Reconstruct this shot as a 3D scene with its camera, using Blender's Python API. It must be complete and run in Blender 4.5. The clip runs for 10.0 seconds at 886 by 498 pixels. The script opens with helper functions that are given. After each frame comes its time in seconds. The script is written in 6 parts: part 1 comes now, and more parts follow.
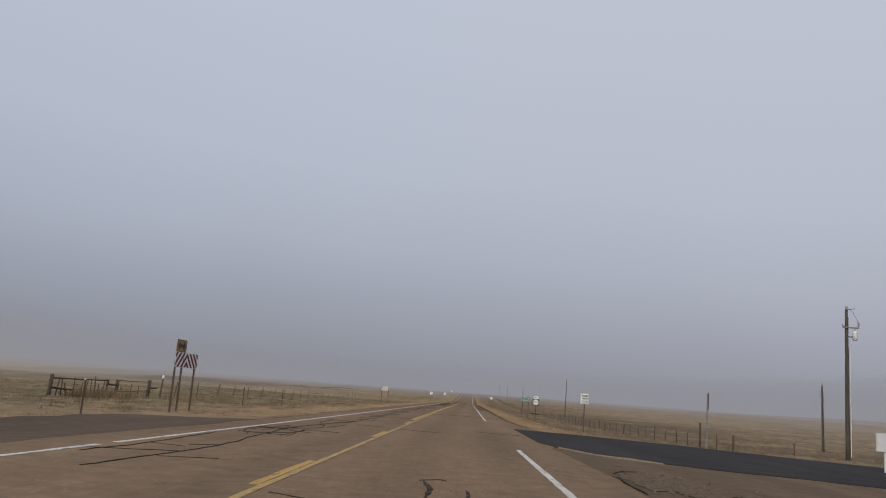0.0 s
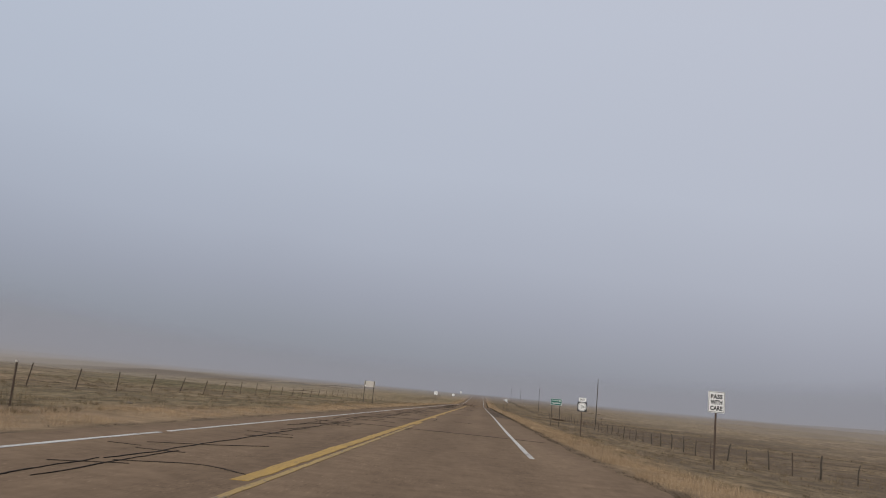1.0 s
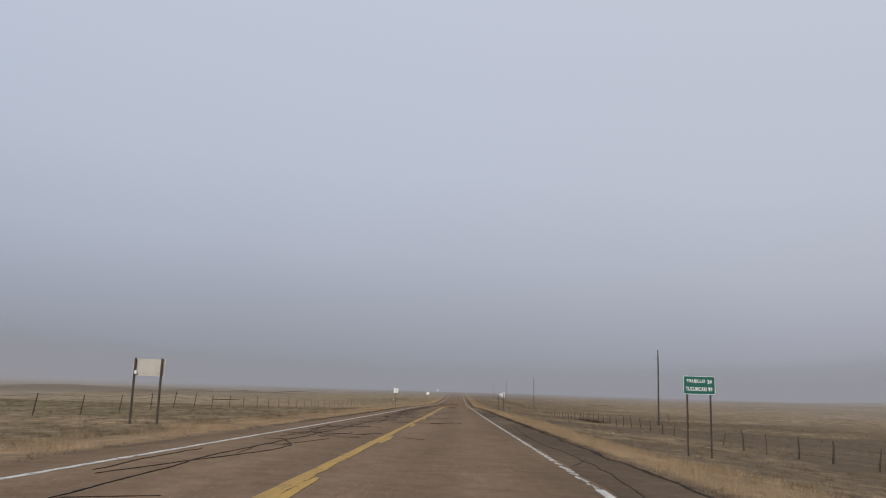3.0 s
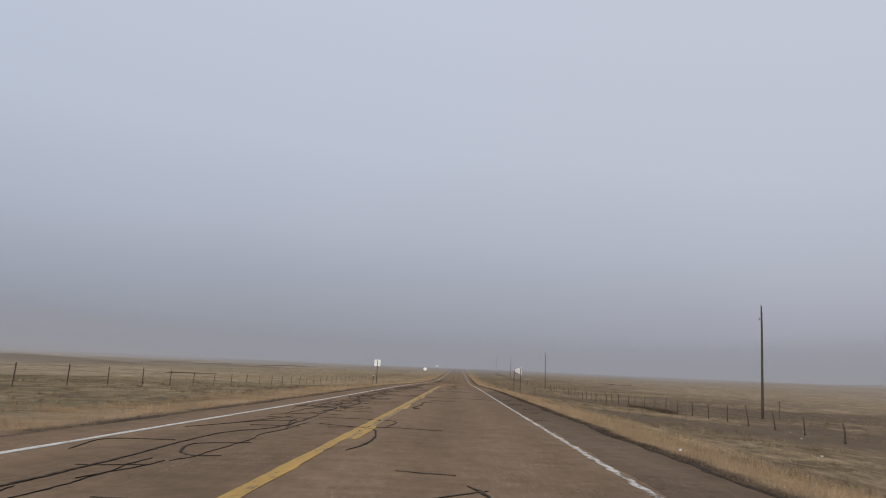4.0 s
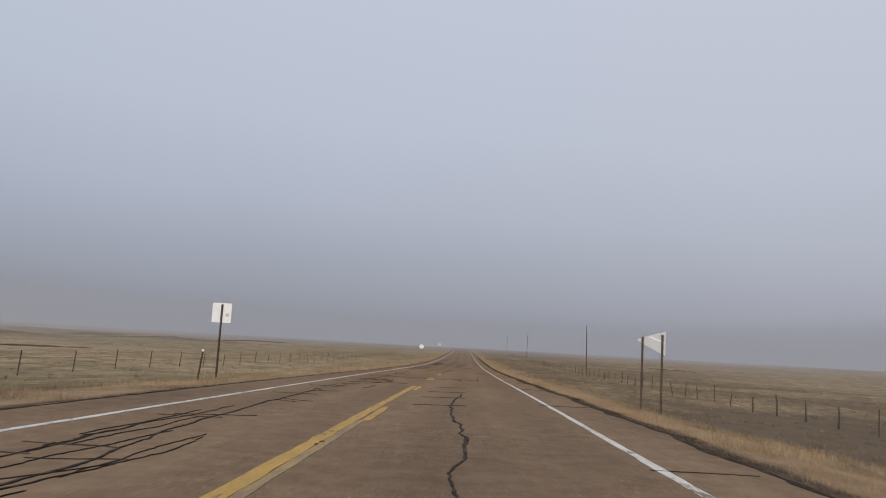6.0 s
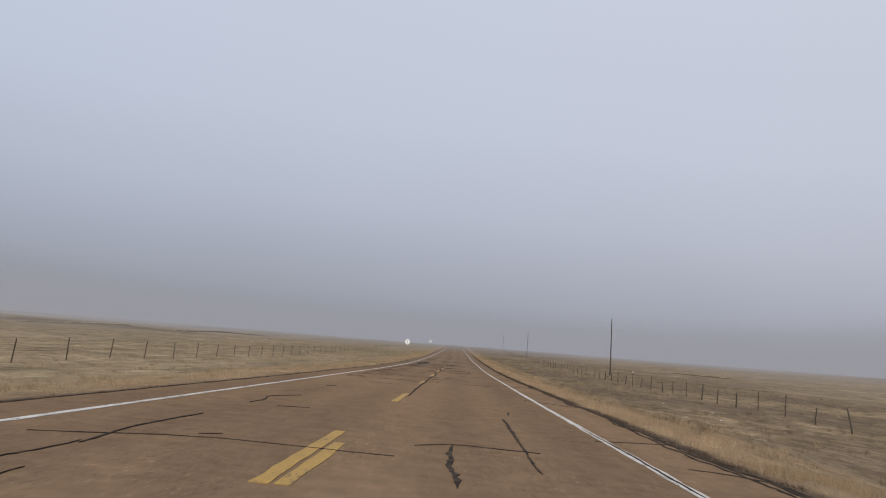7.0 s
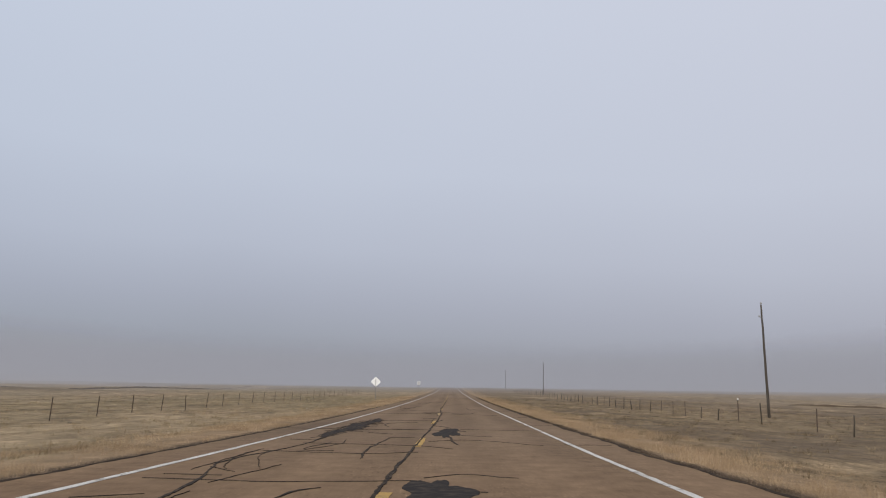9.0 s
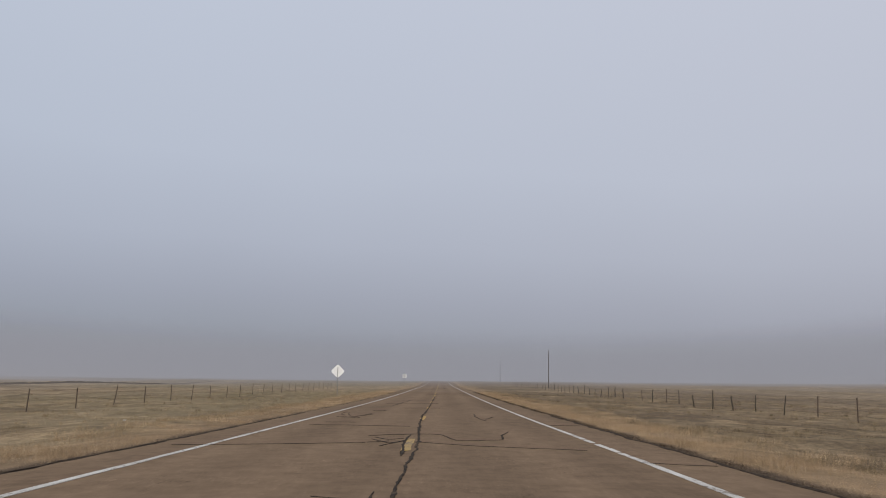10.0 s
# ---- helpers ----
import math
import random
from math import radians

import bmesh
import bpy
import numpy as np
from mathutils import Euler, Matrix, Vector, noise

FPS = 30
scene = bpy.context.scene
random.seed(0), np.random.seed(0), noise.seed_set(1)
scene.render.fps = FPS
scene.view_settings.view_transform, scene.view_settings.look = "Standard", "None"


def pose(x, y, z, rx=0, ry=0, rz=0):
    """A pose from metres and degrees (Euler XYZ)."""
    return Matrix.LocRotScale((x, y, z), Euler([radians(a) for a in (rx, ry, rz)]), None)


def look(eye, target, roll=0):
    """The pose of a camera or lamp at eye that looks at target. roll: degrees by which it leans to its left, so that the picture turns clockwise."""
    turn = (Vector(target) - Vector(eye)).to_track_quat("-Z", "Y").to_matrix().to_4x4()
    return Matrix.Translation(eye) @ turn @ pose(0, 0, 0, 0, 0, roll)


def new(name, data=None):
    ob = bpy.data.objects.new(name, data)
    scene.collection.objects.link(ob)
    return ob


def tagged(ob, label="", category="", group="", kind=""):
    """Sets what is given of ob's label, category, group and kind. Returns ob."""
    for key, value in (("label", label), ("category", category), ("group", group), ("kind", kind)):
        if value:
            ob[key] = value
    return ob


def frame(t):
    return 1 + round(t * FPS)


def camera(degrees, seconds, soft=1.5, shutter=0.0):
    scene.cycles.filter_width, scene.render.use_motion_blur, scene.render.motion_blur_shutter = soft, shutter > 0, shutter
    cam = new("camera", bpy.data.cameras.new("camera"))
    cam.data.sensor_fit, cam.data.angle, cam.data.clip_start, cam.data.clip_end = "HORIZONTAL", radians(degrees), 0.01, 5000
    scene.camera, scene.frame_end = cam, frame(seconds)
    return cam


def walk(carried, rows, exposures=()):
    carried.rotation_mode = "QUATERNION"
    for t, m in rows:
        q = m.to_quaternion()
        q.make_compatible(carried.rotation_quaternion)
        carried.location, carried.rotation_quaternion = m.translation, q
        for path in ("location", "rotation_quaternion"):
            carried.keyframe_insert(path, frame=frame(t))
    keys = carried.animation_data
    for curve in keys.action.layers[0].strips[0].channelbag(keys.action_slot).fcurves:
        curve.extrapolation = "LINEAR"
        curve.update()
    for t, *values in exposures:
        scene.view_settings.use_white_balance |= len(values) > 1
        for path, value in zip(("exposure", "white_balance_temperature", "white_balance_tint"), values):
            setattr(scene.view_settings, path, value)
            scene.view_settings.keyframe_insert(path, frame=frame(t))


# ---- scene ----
cam = camera(56.0, 10.0, soft=1.0, shutter=0.05)
PATH = [
    (0, (2.179, -0.141, 1.046), (2.1070, 1.8260, 1.4023), 4.38),
    (0.5, (2.232, 15.506, 1.048), (2.1462, 17.4712, 1.4091), 5.66),
    (1, (2.265, 31.142, 1.055), (2.1624, 33.1069, 1.4120), 5.51),
    (1.5, (2.235, 46.749, 1.076), (2.1419, 48.7187, 1.4126), 4.83),
    (2, (2.190, 62.337, 1.109), (2.1301, 64.3029, 1.4704), 3.08),
    (2.2, (2.178, 68.565, 1.126), (2.1254, 70.5295, 1.4972), 2.08),
    (3.3, (2.162, 102.802, 1.230), (2.1335, 104.7717, 1.5763), 1.91),
    (3.5, (2.176, 109.034, 1.242), (2.1381, 111.0059, 1.5746), 2.06),
    (4, (2.226, 124.630, 1.270), (2.1928, 126.6061, 1.5763), 2.59),
    (4.5, (2.307, 140.256, 1.292), (2.2487, 142.2314, 1.6012), 3.83),
    (5, (2.396, 155.904, 1.325), (2.3525, 157.8808, 1.6225), 3.05),
    (5.5, (2.463, 171.572, 1.398), (2.4187, 173.5462, 1.7167), 3.70),
    (5.7, (2.488, 177.843, 1.432), (2.4421, 179.8209, 1.7227), 3.27),
    (6.8, (2.611, 212.288, 1.504), (2.5713, 214.2732, 1.7429), 4.23),
    (7, (2.629, 218.544, 1.507), (2.5951, 220.5273, 1.7619), 4.57),
    (7.5, (2.660, 234.177, 1.505), (2.6072, 236.1581, 1.7718), 5.38),
    (8, (2.691, 249.791, 1.504), (2.6512, 251.7764, 1.7428), 4.07),
    (8.5, (2.732, 265.379, 1.516), (2.7089, 267.3564, 1.8132), 3.43),
    (9, (2.791, 280.944, 1.553), (2.7858, 282.9115, 1.9117), 0.96),
    (9.5, (2.891, 296.483, 1.642), (2.9056, 298.4467, 2.0216), 0.48),
    (10, (3.006, 312.012, 1.748), (3.0276, 313.9818, 2.0937), 0.63),
]
EXPOSURES = [(0, -0.04), (2, -0.06), (3.5, 0.06), (5.5, 0.03), (6.8, 0.14), (7.5, 0.18), (8.0, 0.20), (8.5, 0.17), (9, 0.16), (9.5, 0.05), (10, 0.02)]
walk(cam, [(t, look(eye, target, roll)) for t, eye, target, roll in PATH], EXPOSURES)

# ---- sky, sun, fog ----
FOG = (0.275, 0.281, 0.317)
# glow colours of the shells that stand in for haze, high and low
HAZE_GLOW = (0.277, 0.279, 0.312)
LOW_HAZE_GLOW = (0.300, 0.272, 0.258)
SUN_UP, SUN_TURN = 32.0, 200.0

world = bpy.data.worlds.new("sky")
scene.world = world
world.use_nodes = True


def build_sky():
    nt = world.node_tree
    nt.nodes.clear()
    out, bg = nt.nodes.new("ShaderNodeOutputWorld"), nt.nodes.new("ShaderNodeBackground")
    sky = nt.nodes.new("ShaderNodeTexSky")
    sky.sky_type, sky.sun_disc = "NISHITA", False
    sky.sun_elevation, sky.sun_rotation = radians(SUN_UP), radians(SUN_TURN)
    sky.dust_density = 4.0
    dim = nt.nodes.new("ShaderNodeMix")
    dim.data_type, dim.blend_type = "RGBA", "MULTIPLY"
    dim.inputs[0].default_value = 1.0
    dim.inputs[7].default_value = (0.1, 0.1, 0.1, 1)
    nt.links.new(sky.outputs[0], dim.inputs[6])
    # the fog layer: dull near the ground, brighter where it thins overhead
    co, sep = nt.nodes.new("ShaderNodeTexCoord"), nt.nodes.new("ShaderNodeSeparateXYZ")
    ramp = nt.nodes.new("ShaderNodeValToRGB")
    nt.links.new(co.outputs["Generated"], sep.inputs[0])
    cloud = nt.nodes.new("ShaderNodeTexNoise")
    cloud.inputs["Scale"].default_value = 2.2
    cloud.inputs["Detail"].default_value = 3.0
    nt.links.new(co.outputs["Generated"], cloud.inputs["Vector"])
    lift = nt.nodes.new("ShaderNodeMath")
    lift.operation = "MULTIPLY_ADD"
    lift.inputs[1].default_value = 0.05
    nt.links.new(cloud.outputs[0], lift.inputs[0])
    less = nt.nodes.new("ShaderNodeMath")
    less.operation = "SUBTRACT"
    less.inputs[1].default_value = 0.025
    nt.links.new(sep.outputs[2], less.inputs[0])
    tilt = nt.nodes.new("ShaderNodeMath")
    tilt.operation = "MULTIPLY_ADD"
    tilt.inputs[1].default_value = 0.045
    nt.links.new(sep.outputs[0], tilt.inputs[0])
    nt.links.new(less.outputs[0], tilt.inputs[2])
    nt.links.new(tilt.outputs[0], lift.inputs[2])
    nt.links.new(lift.outputs[0], ramp.inputs[0])
    stops = [(0.0, FOG), (0.05, (0.301, 0.317, 0.370)), (0.1, (0.352, 0.370, 0.442)), (0.165, (0.425, 0.452, 0.536)),
             (0.26, (0.490, 0.527, 0.620)), (0.44, (0.535, 0.575, 0.675)), (1.0, (0.62, 0.65, 0.73))]
    els = ramp.color_ramp.elements
    els[0].position, els[0].color = 0.0, (*FOG, 1)
    els[1].position, els[1].color = 1.0, (*stops[-1][1], 1)
    for at, c in stops[1:-1]:
        els.new(at).color = (*c, 1)
    mix = nt.nodes.new("ShaderNodeMix")
    mix.data_type = "RGBA"
    mix.inputs[0].default_value = 0.94
    nt.links.new(dim.outputs[2], mix.inputs[6])
    # cooler towards the west, warmer towards the sun's side
    turn = nt.nodes.new("ShaderNodeMapRange")
    turn.inputs["From Min"].default_value, turn.inputs["From Max"].default_value = -0.5, 0.5
    nt.links.new(sep.outputs[0], turn.inputs["Value"])
    cast = nt.nodes.new("ShaderNodeMix")
    cast.data_type = "RGBA"
    cast.inputs[6].default_value, cast.inputs[7].default_value = (0.978, 1.0, 1.010, 1), (1.026, 1.0, 0.982, 1)
    nt.links.new(turn.outputs[0], cast.inputs[0])
    tinted = nt.nodes.new("ShaderNodeMix")
    tinted.data_type, tinted.blend_type = "RGBA", "MULTIPLY"
    tinted.inputs[0].default_value = 1.0
    nt.links.new(ramp.outputs[0], tinted.inputs[6])
    nt.links.new(cast.outputs[2], tinted.inputs[7])
    nt.links.new(tinted.outputs[2], mix.inputs[7])
    nt.links.new(mix.outputs[2], bg.inputs[0])
    bg.inputs[1].default_value = 1.0
    nt.links.new(bg.outputs[0], out.inputs[0])


build_sky()

lamp = bpy.data.lights.new("sun", "SUN")
lamp.energy, lamp.angle, lamp.color = 2.2, radians(20), (1.0, 0.94, 0.84)
sun = new("sun", lamp)
sun.matrix_world = look((0, 0, 0), (-math.sin(radians(SUN_TURN)) * math.cos(radians(SUN_UP)), -math.cos(radians(SUN_TURN)) * math.cos(radians(SUN_UP)), -math.sin(radians(SUN_UP))))


# ---- materials ----
def shader(name, rough=0.85, metal=0.0, spec=0.3):
    m = bpy.data.materials.new(name)
    m.use_nodes = True
    b = m.node_tree.nodes["Principled BSDF"]
    b.inputs["Roughness"].default_value, b.inputs["Metallic"].default_value = rough, metal
    b.inputs["Specular IOR Level"].default_value = spec
    return m, m.node_tree, b


def node(nt, kind, **values):
    n = nt.nodes.new(kind)
    for key, value in values.items():
        n.inputs[key].default_value = value
    return n


def noise_of(nt, scale, detail=4.0, rough=0.6, stretch=None, source="Object"):
    co = nt.nodes.new("ShaderNodeTexCoord")
    n = node(nt, "ShaderNodeTexNoise", Scale=scale, Detail=detail, Roughness=rough)
    if stretch:
        mp = node(nt, "ShaderNodeMapping", Scale=stretch)
        nt.links.new(co.outputs[source], mp.inputs["Vector"])
        nt.links.new(mp.outputs[0], n.inputs["Vector"])
    else:
        nt.links.new(co.outputs[source], n.inputs["Vector"])
    return n.outputs[0]


def ramp_of(nt, socket, *stops):
    r = nt.nodes.new("ShaderNodeValToRGB")
    els = r.color_ramp.elements
    els[0].position, els[0].color = stops[0][0], (*stops[0][1], 1)
    els[1].position, els[1].color = stops[-1][0], (*stops[-1][1], 1)
    for at, c in stops[1:-1]:
        els.new(at).color = (*c, 1)
    nt.links.new(socket, r.inputs[0])
    return r.outputs[0]


def blend(nt, fac, a, b, mode="MIX"):
    m = nt.nodes.new("ShaderNodeMix")
    m.data_type, m.blend_type = "RGBA", mode
    for socket, value in ((m.inputs[0], fac), (m.inputs[6], a), (m.inputs[7], b)):
        if isinstance(value, (int, float)):
            socket.default_value = value
        elif isinstance(value, tuple):
            socket.default_value = (*value, 1)
        else:
            nt.links.new(value, socket)
    return m.outputs[2]


def bump(nt, b, height, strength=0.4, distance=0.01):
    n = node(nt, "ShaderNodeBump", Strength=strength, Distance=distance)
    nt.links.new(height, n.inputs["Height"])
    nt.links.new(n.outputs[0], b.inputs["Normal"])


def grey(v):
    return (v, v, v)


def worn(name, base, wear, scale=9.0, rough=0.6, metal=0.0, spec=0.35, amount=0.5, relief=0.2):
    """A painted, wooden or metal surface: base colour with stains of another one and a fine grain."""
    m, nt, b = shader(name, rough, metal, spec)
    big = ramp_of(nt, noise_of(nt, scale), (0.45, grey(0)), (0.72, grey(amount)))
    fine = ramp_of(nt, noise_of(nt, scale * 12), (0.3, grey(0.8)), (0.7, grey(1.1)))
    nt.links.new(blend(nt, 1.0, blend(nt, big, base, wear), fine, "MULTIPLY"), b.inputs["Base Color"])
    bump(nt, b, noise_of(nt, scale * 8), relief, 0.004)
    return m


def wood_mat(name, dark, light):
    m, nt, b = shader(name, 0.9, 0, 0.15)
    grain = noise_of(nt, 6, 5, 0.65, (6, 6, 0.5))
    nt.links.new(ramp_of(nt, grain, (0.3, dark), (0.7, light)), b.inputs["Base Color"])
    bump(nt, b, grain, 0.5, 0.01)
    return m


def asphalt_mat(name, tone, dark, light, red=None):
    m, nt, b = shader(name, 1.0, 0, 0.06)
    big = noise_of(nt, 0.35, 5, 0.6, (1.0, 0.18, 1.0))
    mid = noise_of(nt, 2.4, 5, 0.65)
    grit = noise_of(nt, 30, 3, 0.75, (1.0, 0.2, 1.0))
    coarse = noise_of(nt, 9, 5, 0.7, (1.0, 0.14, 1.0))
    c = ramp_of(nt, big, (0.3, dark), (0.5, tone), (0.75, light))
    c = blend(nt, 1.0, c, ramp_of(nt, mid, (0.25, grey(0.78)), (0.75, grey(1.18))), "MULTIPLY")
    ravelled = ramp_of(nt, noise_of(nt, 0.7, 5, 0.7, (1.0, 0.45, 1.0)), (0.44, grey(0.12)), (0.62, grey(1.0)))
    c = blend(nt, ravelled, c, blend(nt, 1.0, c, ramp_of(nt, grit, (0.28, grey(0.5)), (0.42, grey(0.96)), (0.60, grey(1.0)), (0.72, grey(1.8))), "MULTIPLY"))
    c = blend(nt, 1.0, c, ramp_of(nt, coarse, (0.3, grey(0.88)), (0.6, grey(1.0)), (0.75, grey(1.12))), "MULTIPLY")
    # polished, slightly paler wheel tracks and dark drips down the middle of each lane
    at = nt.nodes.new("ShaderNodeAttribute")
    at.attribute_name = "across"
    wave = nt.nodes.new("ShaderNodeMath")
    wave.operation = "SINE"
    scaled = nt.nodes.new("ShaderNodeMath")
    scaled.operation = "MULTIPLY"
    scaled.inputs[1].default_value = 2 * math.pi / 1.8
    nt.links.new(at.outputs["Fac"], scaled.inputs[0])
    nt.links.new(scaled.outputs[0], wave.inputs[0])
    half = nt.nodes.new("ShaderNodeMath")
    half.operation = "MULTIPLY_ADD"
    half.inputs[1].default_value, half.inputs[2].default_value = 0.5, 0.5
    nt.links.new(wave.outputs[0], half.inputs[0])
    c = blend(nt, 1.0, c, ramp_of(nt, half.outputs[0], (0.0, grey(0.93)), (1.0, grey(1.06))), "MULTIPLY")
    if red:
        # a stretch laid with redder stone, from red[0] to red[1] metres along the road
        co, sep = nt.nodes.new("ShaderNodeTexCoord"), nt.nodes.new("ShaderNodeSeparateXYZ")
        nt.links.new(co.outputs["Object"], sep.inputs[0])
        ramps = []
        for lo, hi in ((red[0], red[0] + 30), (red[1], red[1] - 25)):
            r = node(nt, "ShaderNodeMapRange")
            r.inputs["From Min"].default_value, r.inputs["From Max"].default_value = lo, hi
            nt.links.new(sep.outputs[1], r.inputs["Value"])
            ramps.append(r.outputs[0])
        amount = blend(nt, 1.0, *ramps, "MULTIPLY")
        c = blend(nt, amount, c, blend(nt, 1.0, c, (1.08, 1.0, 0.90), "MULTIPLY"))
    nt.links.new(c, b.inputs["Base Color"])
    bump(nt, b, grit, 0.6, 0.006)
    return m


def paint_mat(name, paint, under, keep=0.5):
    """Road paint that has worn off in patches down to the surface under it."""
    m, nt, b = shader(name, 0.75, 0, 0.3)
    flake = noise_of(nt, 14, 8, 0.75, (1.0, 0.22, 1.0))
    patch = noise_of(nt, 0.9, 4, 0.6)
    both = blend(nt, 0.3, flake, patch)
    mask = ramp_of(nt, both, (keep - 0.02, grey(1)), (keep + 0.04, grey(0.08)))
    thin = ramp_of(nt, noise_of(nt, 3.0, 5, 0.65, (1.0, 0.3, 1.0)), (0.35, grey(0.7)), (0.65, grey(1.0)))
    mask = blend(nt, 1.0, mask, thin, "MULTIPLY")
    dirt = ramp_of(nt, noise_of(nt, 30, 3), (0.3, grey(0.75)), (0.7, grey(1.08)))
    nt.links.new(blend(nt, 1.0, blend(nt, mask, under, paint), dirt, "MULTIPLY"), b.inputs["Base Color"])
    return m


def smear_mat(name, tar, under):
    """Sealer spread thinly over old asphalt, worn through in streaks."""
    m, nt, b = shader(name, 1.0, 0, 0.05)
    web = noise_of(nt, 9, 7, 0.75, (1.0, 0.3, 1.0))
    web.node.inputs["Distortion"].default_value = 1.2
    mask = ramp_of(nt, blend(nt, 0.4, web, noise_of(nt, 1.6, 4, 0.6, (1.0, 0.5, 1.0))), (0.50, grey(1)), (0.62, grey(0.2)))
    nt.links.new(blend(nt, mask, under, tar), b.inputs["Base Color"])
    bump(nt, b, web, 0.3, 0.005)
    return m


def ground_mat():
    m, nt, b = shader("prairie", 0.95, 0, 0.1)
    wide = noise_of(nt, 0.035, 6, 0.6, (1.0, 0.5, 1.0))
    patch = noise_of(nt, 0.42, 7, 0.72, (1.0, 0.42, 1.0))
    patch.node.inputs["Distortion"].default_value = 0.9
    tuft = noise_of(nt, 2.2, 6, 0.7, (1.0, 0.42, 1.0))
    tuft.node.inputs["Distortion"].default_value = 0.7
    fine = noise_of(nt, 11, 5, 0.75, (1.0, 0.3, 1.0))
    c = ramp_of(nt, patch, (0.34, (0.092, 0.063, 0.037)), (0.44, (0.170, 0.120, 0.071)), (0.54, (0.235, 0.168, 0.100)), (0.66, (0.325, 0.240, 0.148)))
    olive_at = nt.nodes.new("ShaderNodeAttribute")
    olive_at.attribute_name = "olive"
    green = blend(nt, 1.0, ramp_of(nt, wide, (0.38, grey(0)), (0.58, grey(0.8))), olive_at.outputs["Color"], "MULTIPLY")
    c = blend(nt, green, c, (0.130, 0.110, 0.058))
    bare = ramp_of(nt, noise_of(nt, 0.07, 6, 0.7, (1.0, 0.5, 1.0)), (0.50, grey(0)), (0.64, grey(0.65)))
    c = blend(nt, bare, c, (0.122, 0.084, 0.054))
    c = blend(nt, 1.0, c, ramp_of(nt, tuft, (0.34, grey(0.58)), (0.50, grey(0.97)), (0.68, grey(1.38))), "MULTIPLY")
    c = blend(nt, 1.0, c, ramp_of(nt, fine, (0.28, grey(0.6)), (0.5, grey(1.0)), (0.74, grey(1.4))), "MULTIPLY")
    # drier, bleached stretches
    pale_at = nt.nodes.new("ShaderNodeAttribute")
    pale_at.attribute_name = "pale"
    dry = blend(nt, 1.0, pale_at.outputs["Color"], ramp_of(nt, noise_of(nt, 0.23, 6, 0.7, (1.0, 0.5, 1.0)), (0.36, grey(0.15)), (0.58, grey(1.0))), "MULTIPLY")
    c = blend(nt, dry, c, blend(nt, fine, (0.185, 0.137, 0.082), (0.40, 0.31, 0.195)))
    # straw-coloured verge beside the pavement
    at = nt.nodes.new("ShaderNodeAttribute")
    at.attribute_name = "verge"
    edge = blend(nt, 0.5, at.outputs["Color"], ramp_of(nt, patch, (0.3, grey(0)), (0.7, grey(1))), "OVERLAY")
    straw = blend(nt, fine, (0.140, 0.096, 0.058), (0.325, 0.227, 0.135))
    c = blend(nt, edge, c, straw)
    mottle = noise_of(nt, 0.62, 5, 0.66, (0.8, 0.5, 1.0))
    mottle.node.inputs["Distortion"].default_value = 1.4
    c = blend(nt, 1.0, c, ramp_of(nt, mottle, (0.34, grey(0.66)), (0.48, grey(0.95)), (0.56, grey(1.05)), (0.68, grey(1.42))), "MULTIPLY")
    # edge soil, its colour darkened further to hold the pavement drop's shadow
    soil_shade_at = nt.nodes.new("ShaderNodeAttribute")
    soil_shade_at.attribute_name = "soil"
    soil = blend(nt, fine, (0.018, 0.013, 0.010), (0.060, 0.041, 0.029))
    c = blend(nt, soil_shade_at.outputs["Color"], c, soil)
    # dark brush that covers the low rises
    brush_at = nt.nodes.new("ShaderNodeAttribute")
    brush_at.attribute_name = "brush"
    mottled = blend(nt, 0.75, brush_at.outputs["Color"], ramp_of(nt, noise_of(nt, 0.5, 6, 0.72, (1.0, 0.6, 1.0)), (0.36, grey(0)), (0.62, grey(1))), "OVERLAY")
    c = blend(nt, mottled, c, blend(nt, fine, (0.062, 0.045, 0.031), (0.152, 0.111, 0.073)))
    nt.links.new(c, b.inputs["Base Color"])
    bump(nt, b, tuft, 0.55, 0.08)
    return m


def blade_mat(name, *stops):
    m, nt, b = shader(name, 0.9, 0, 0.1)
    shade = nt.nodes.new("ShaderNodeAttribute")
    shade.attribute_name = "age"
    c = ramp_of(nt, shade.outputs["Fac"], *stops)
    patch = ramp_of(nt, noise_of(nt, 0.25, 4), (0.3, grey(0.72)), (0.7, grey(1.15)))
    nt.links.new(blend(nt, 1.0, c, patch, "MULTIPLY"), b.inputs["Base Color"])
    return m


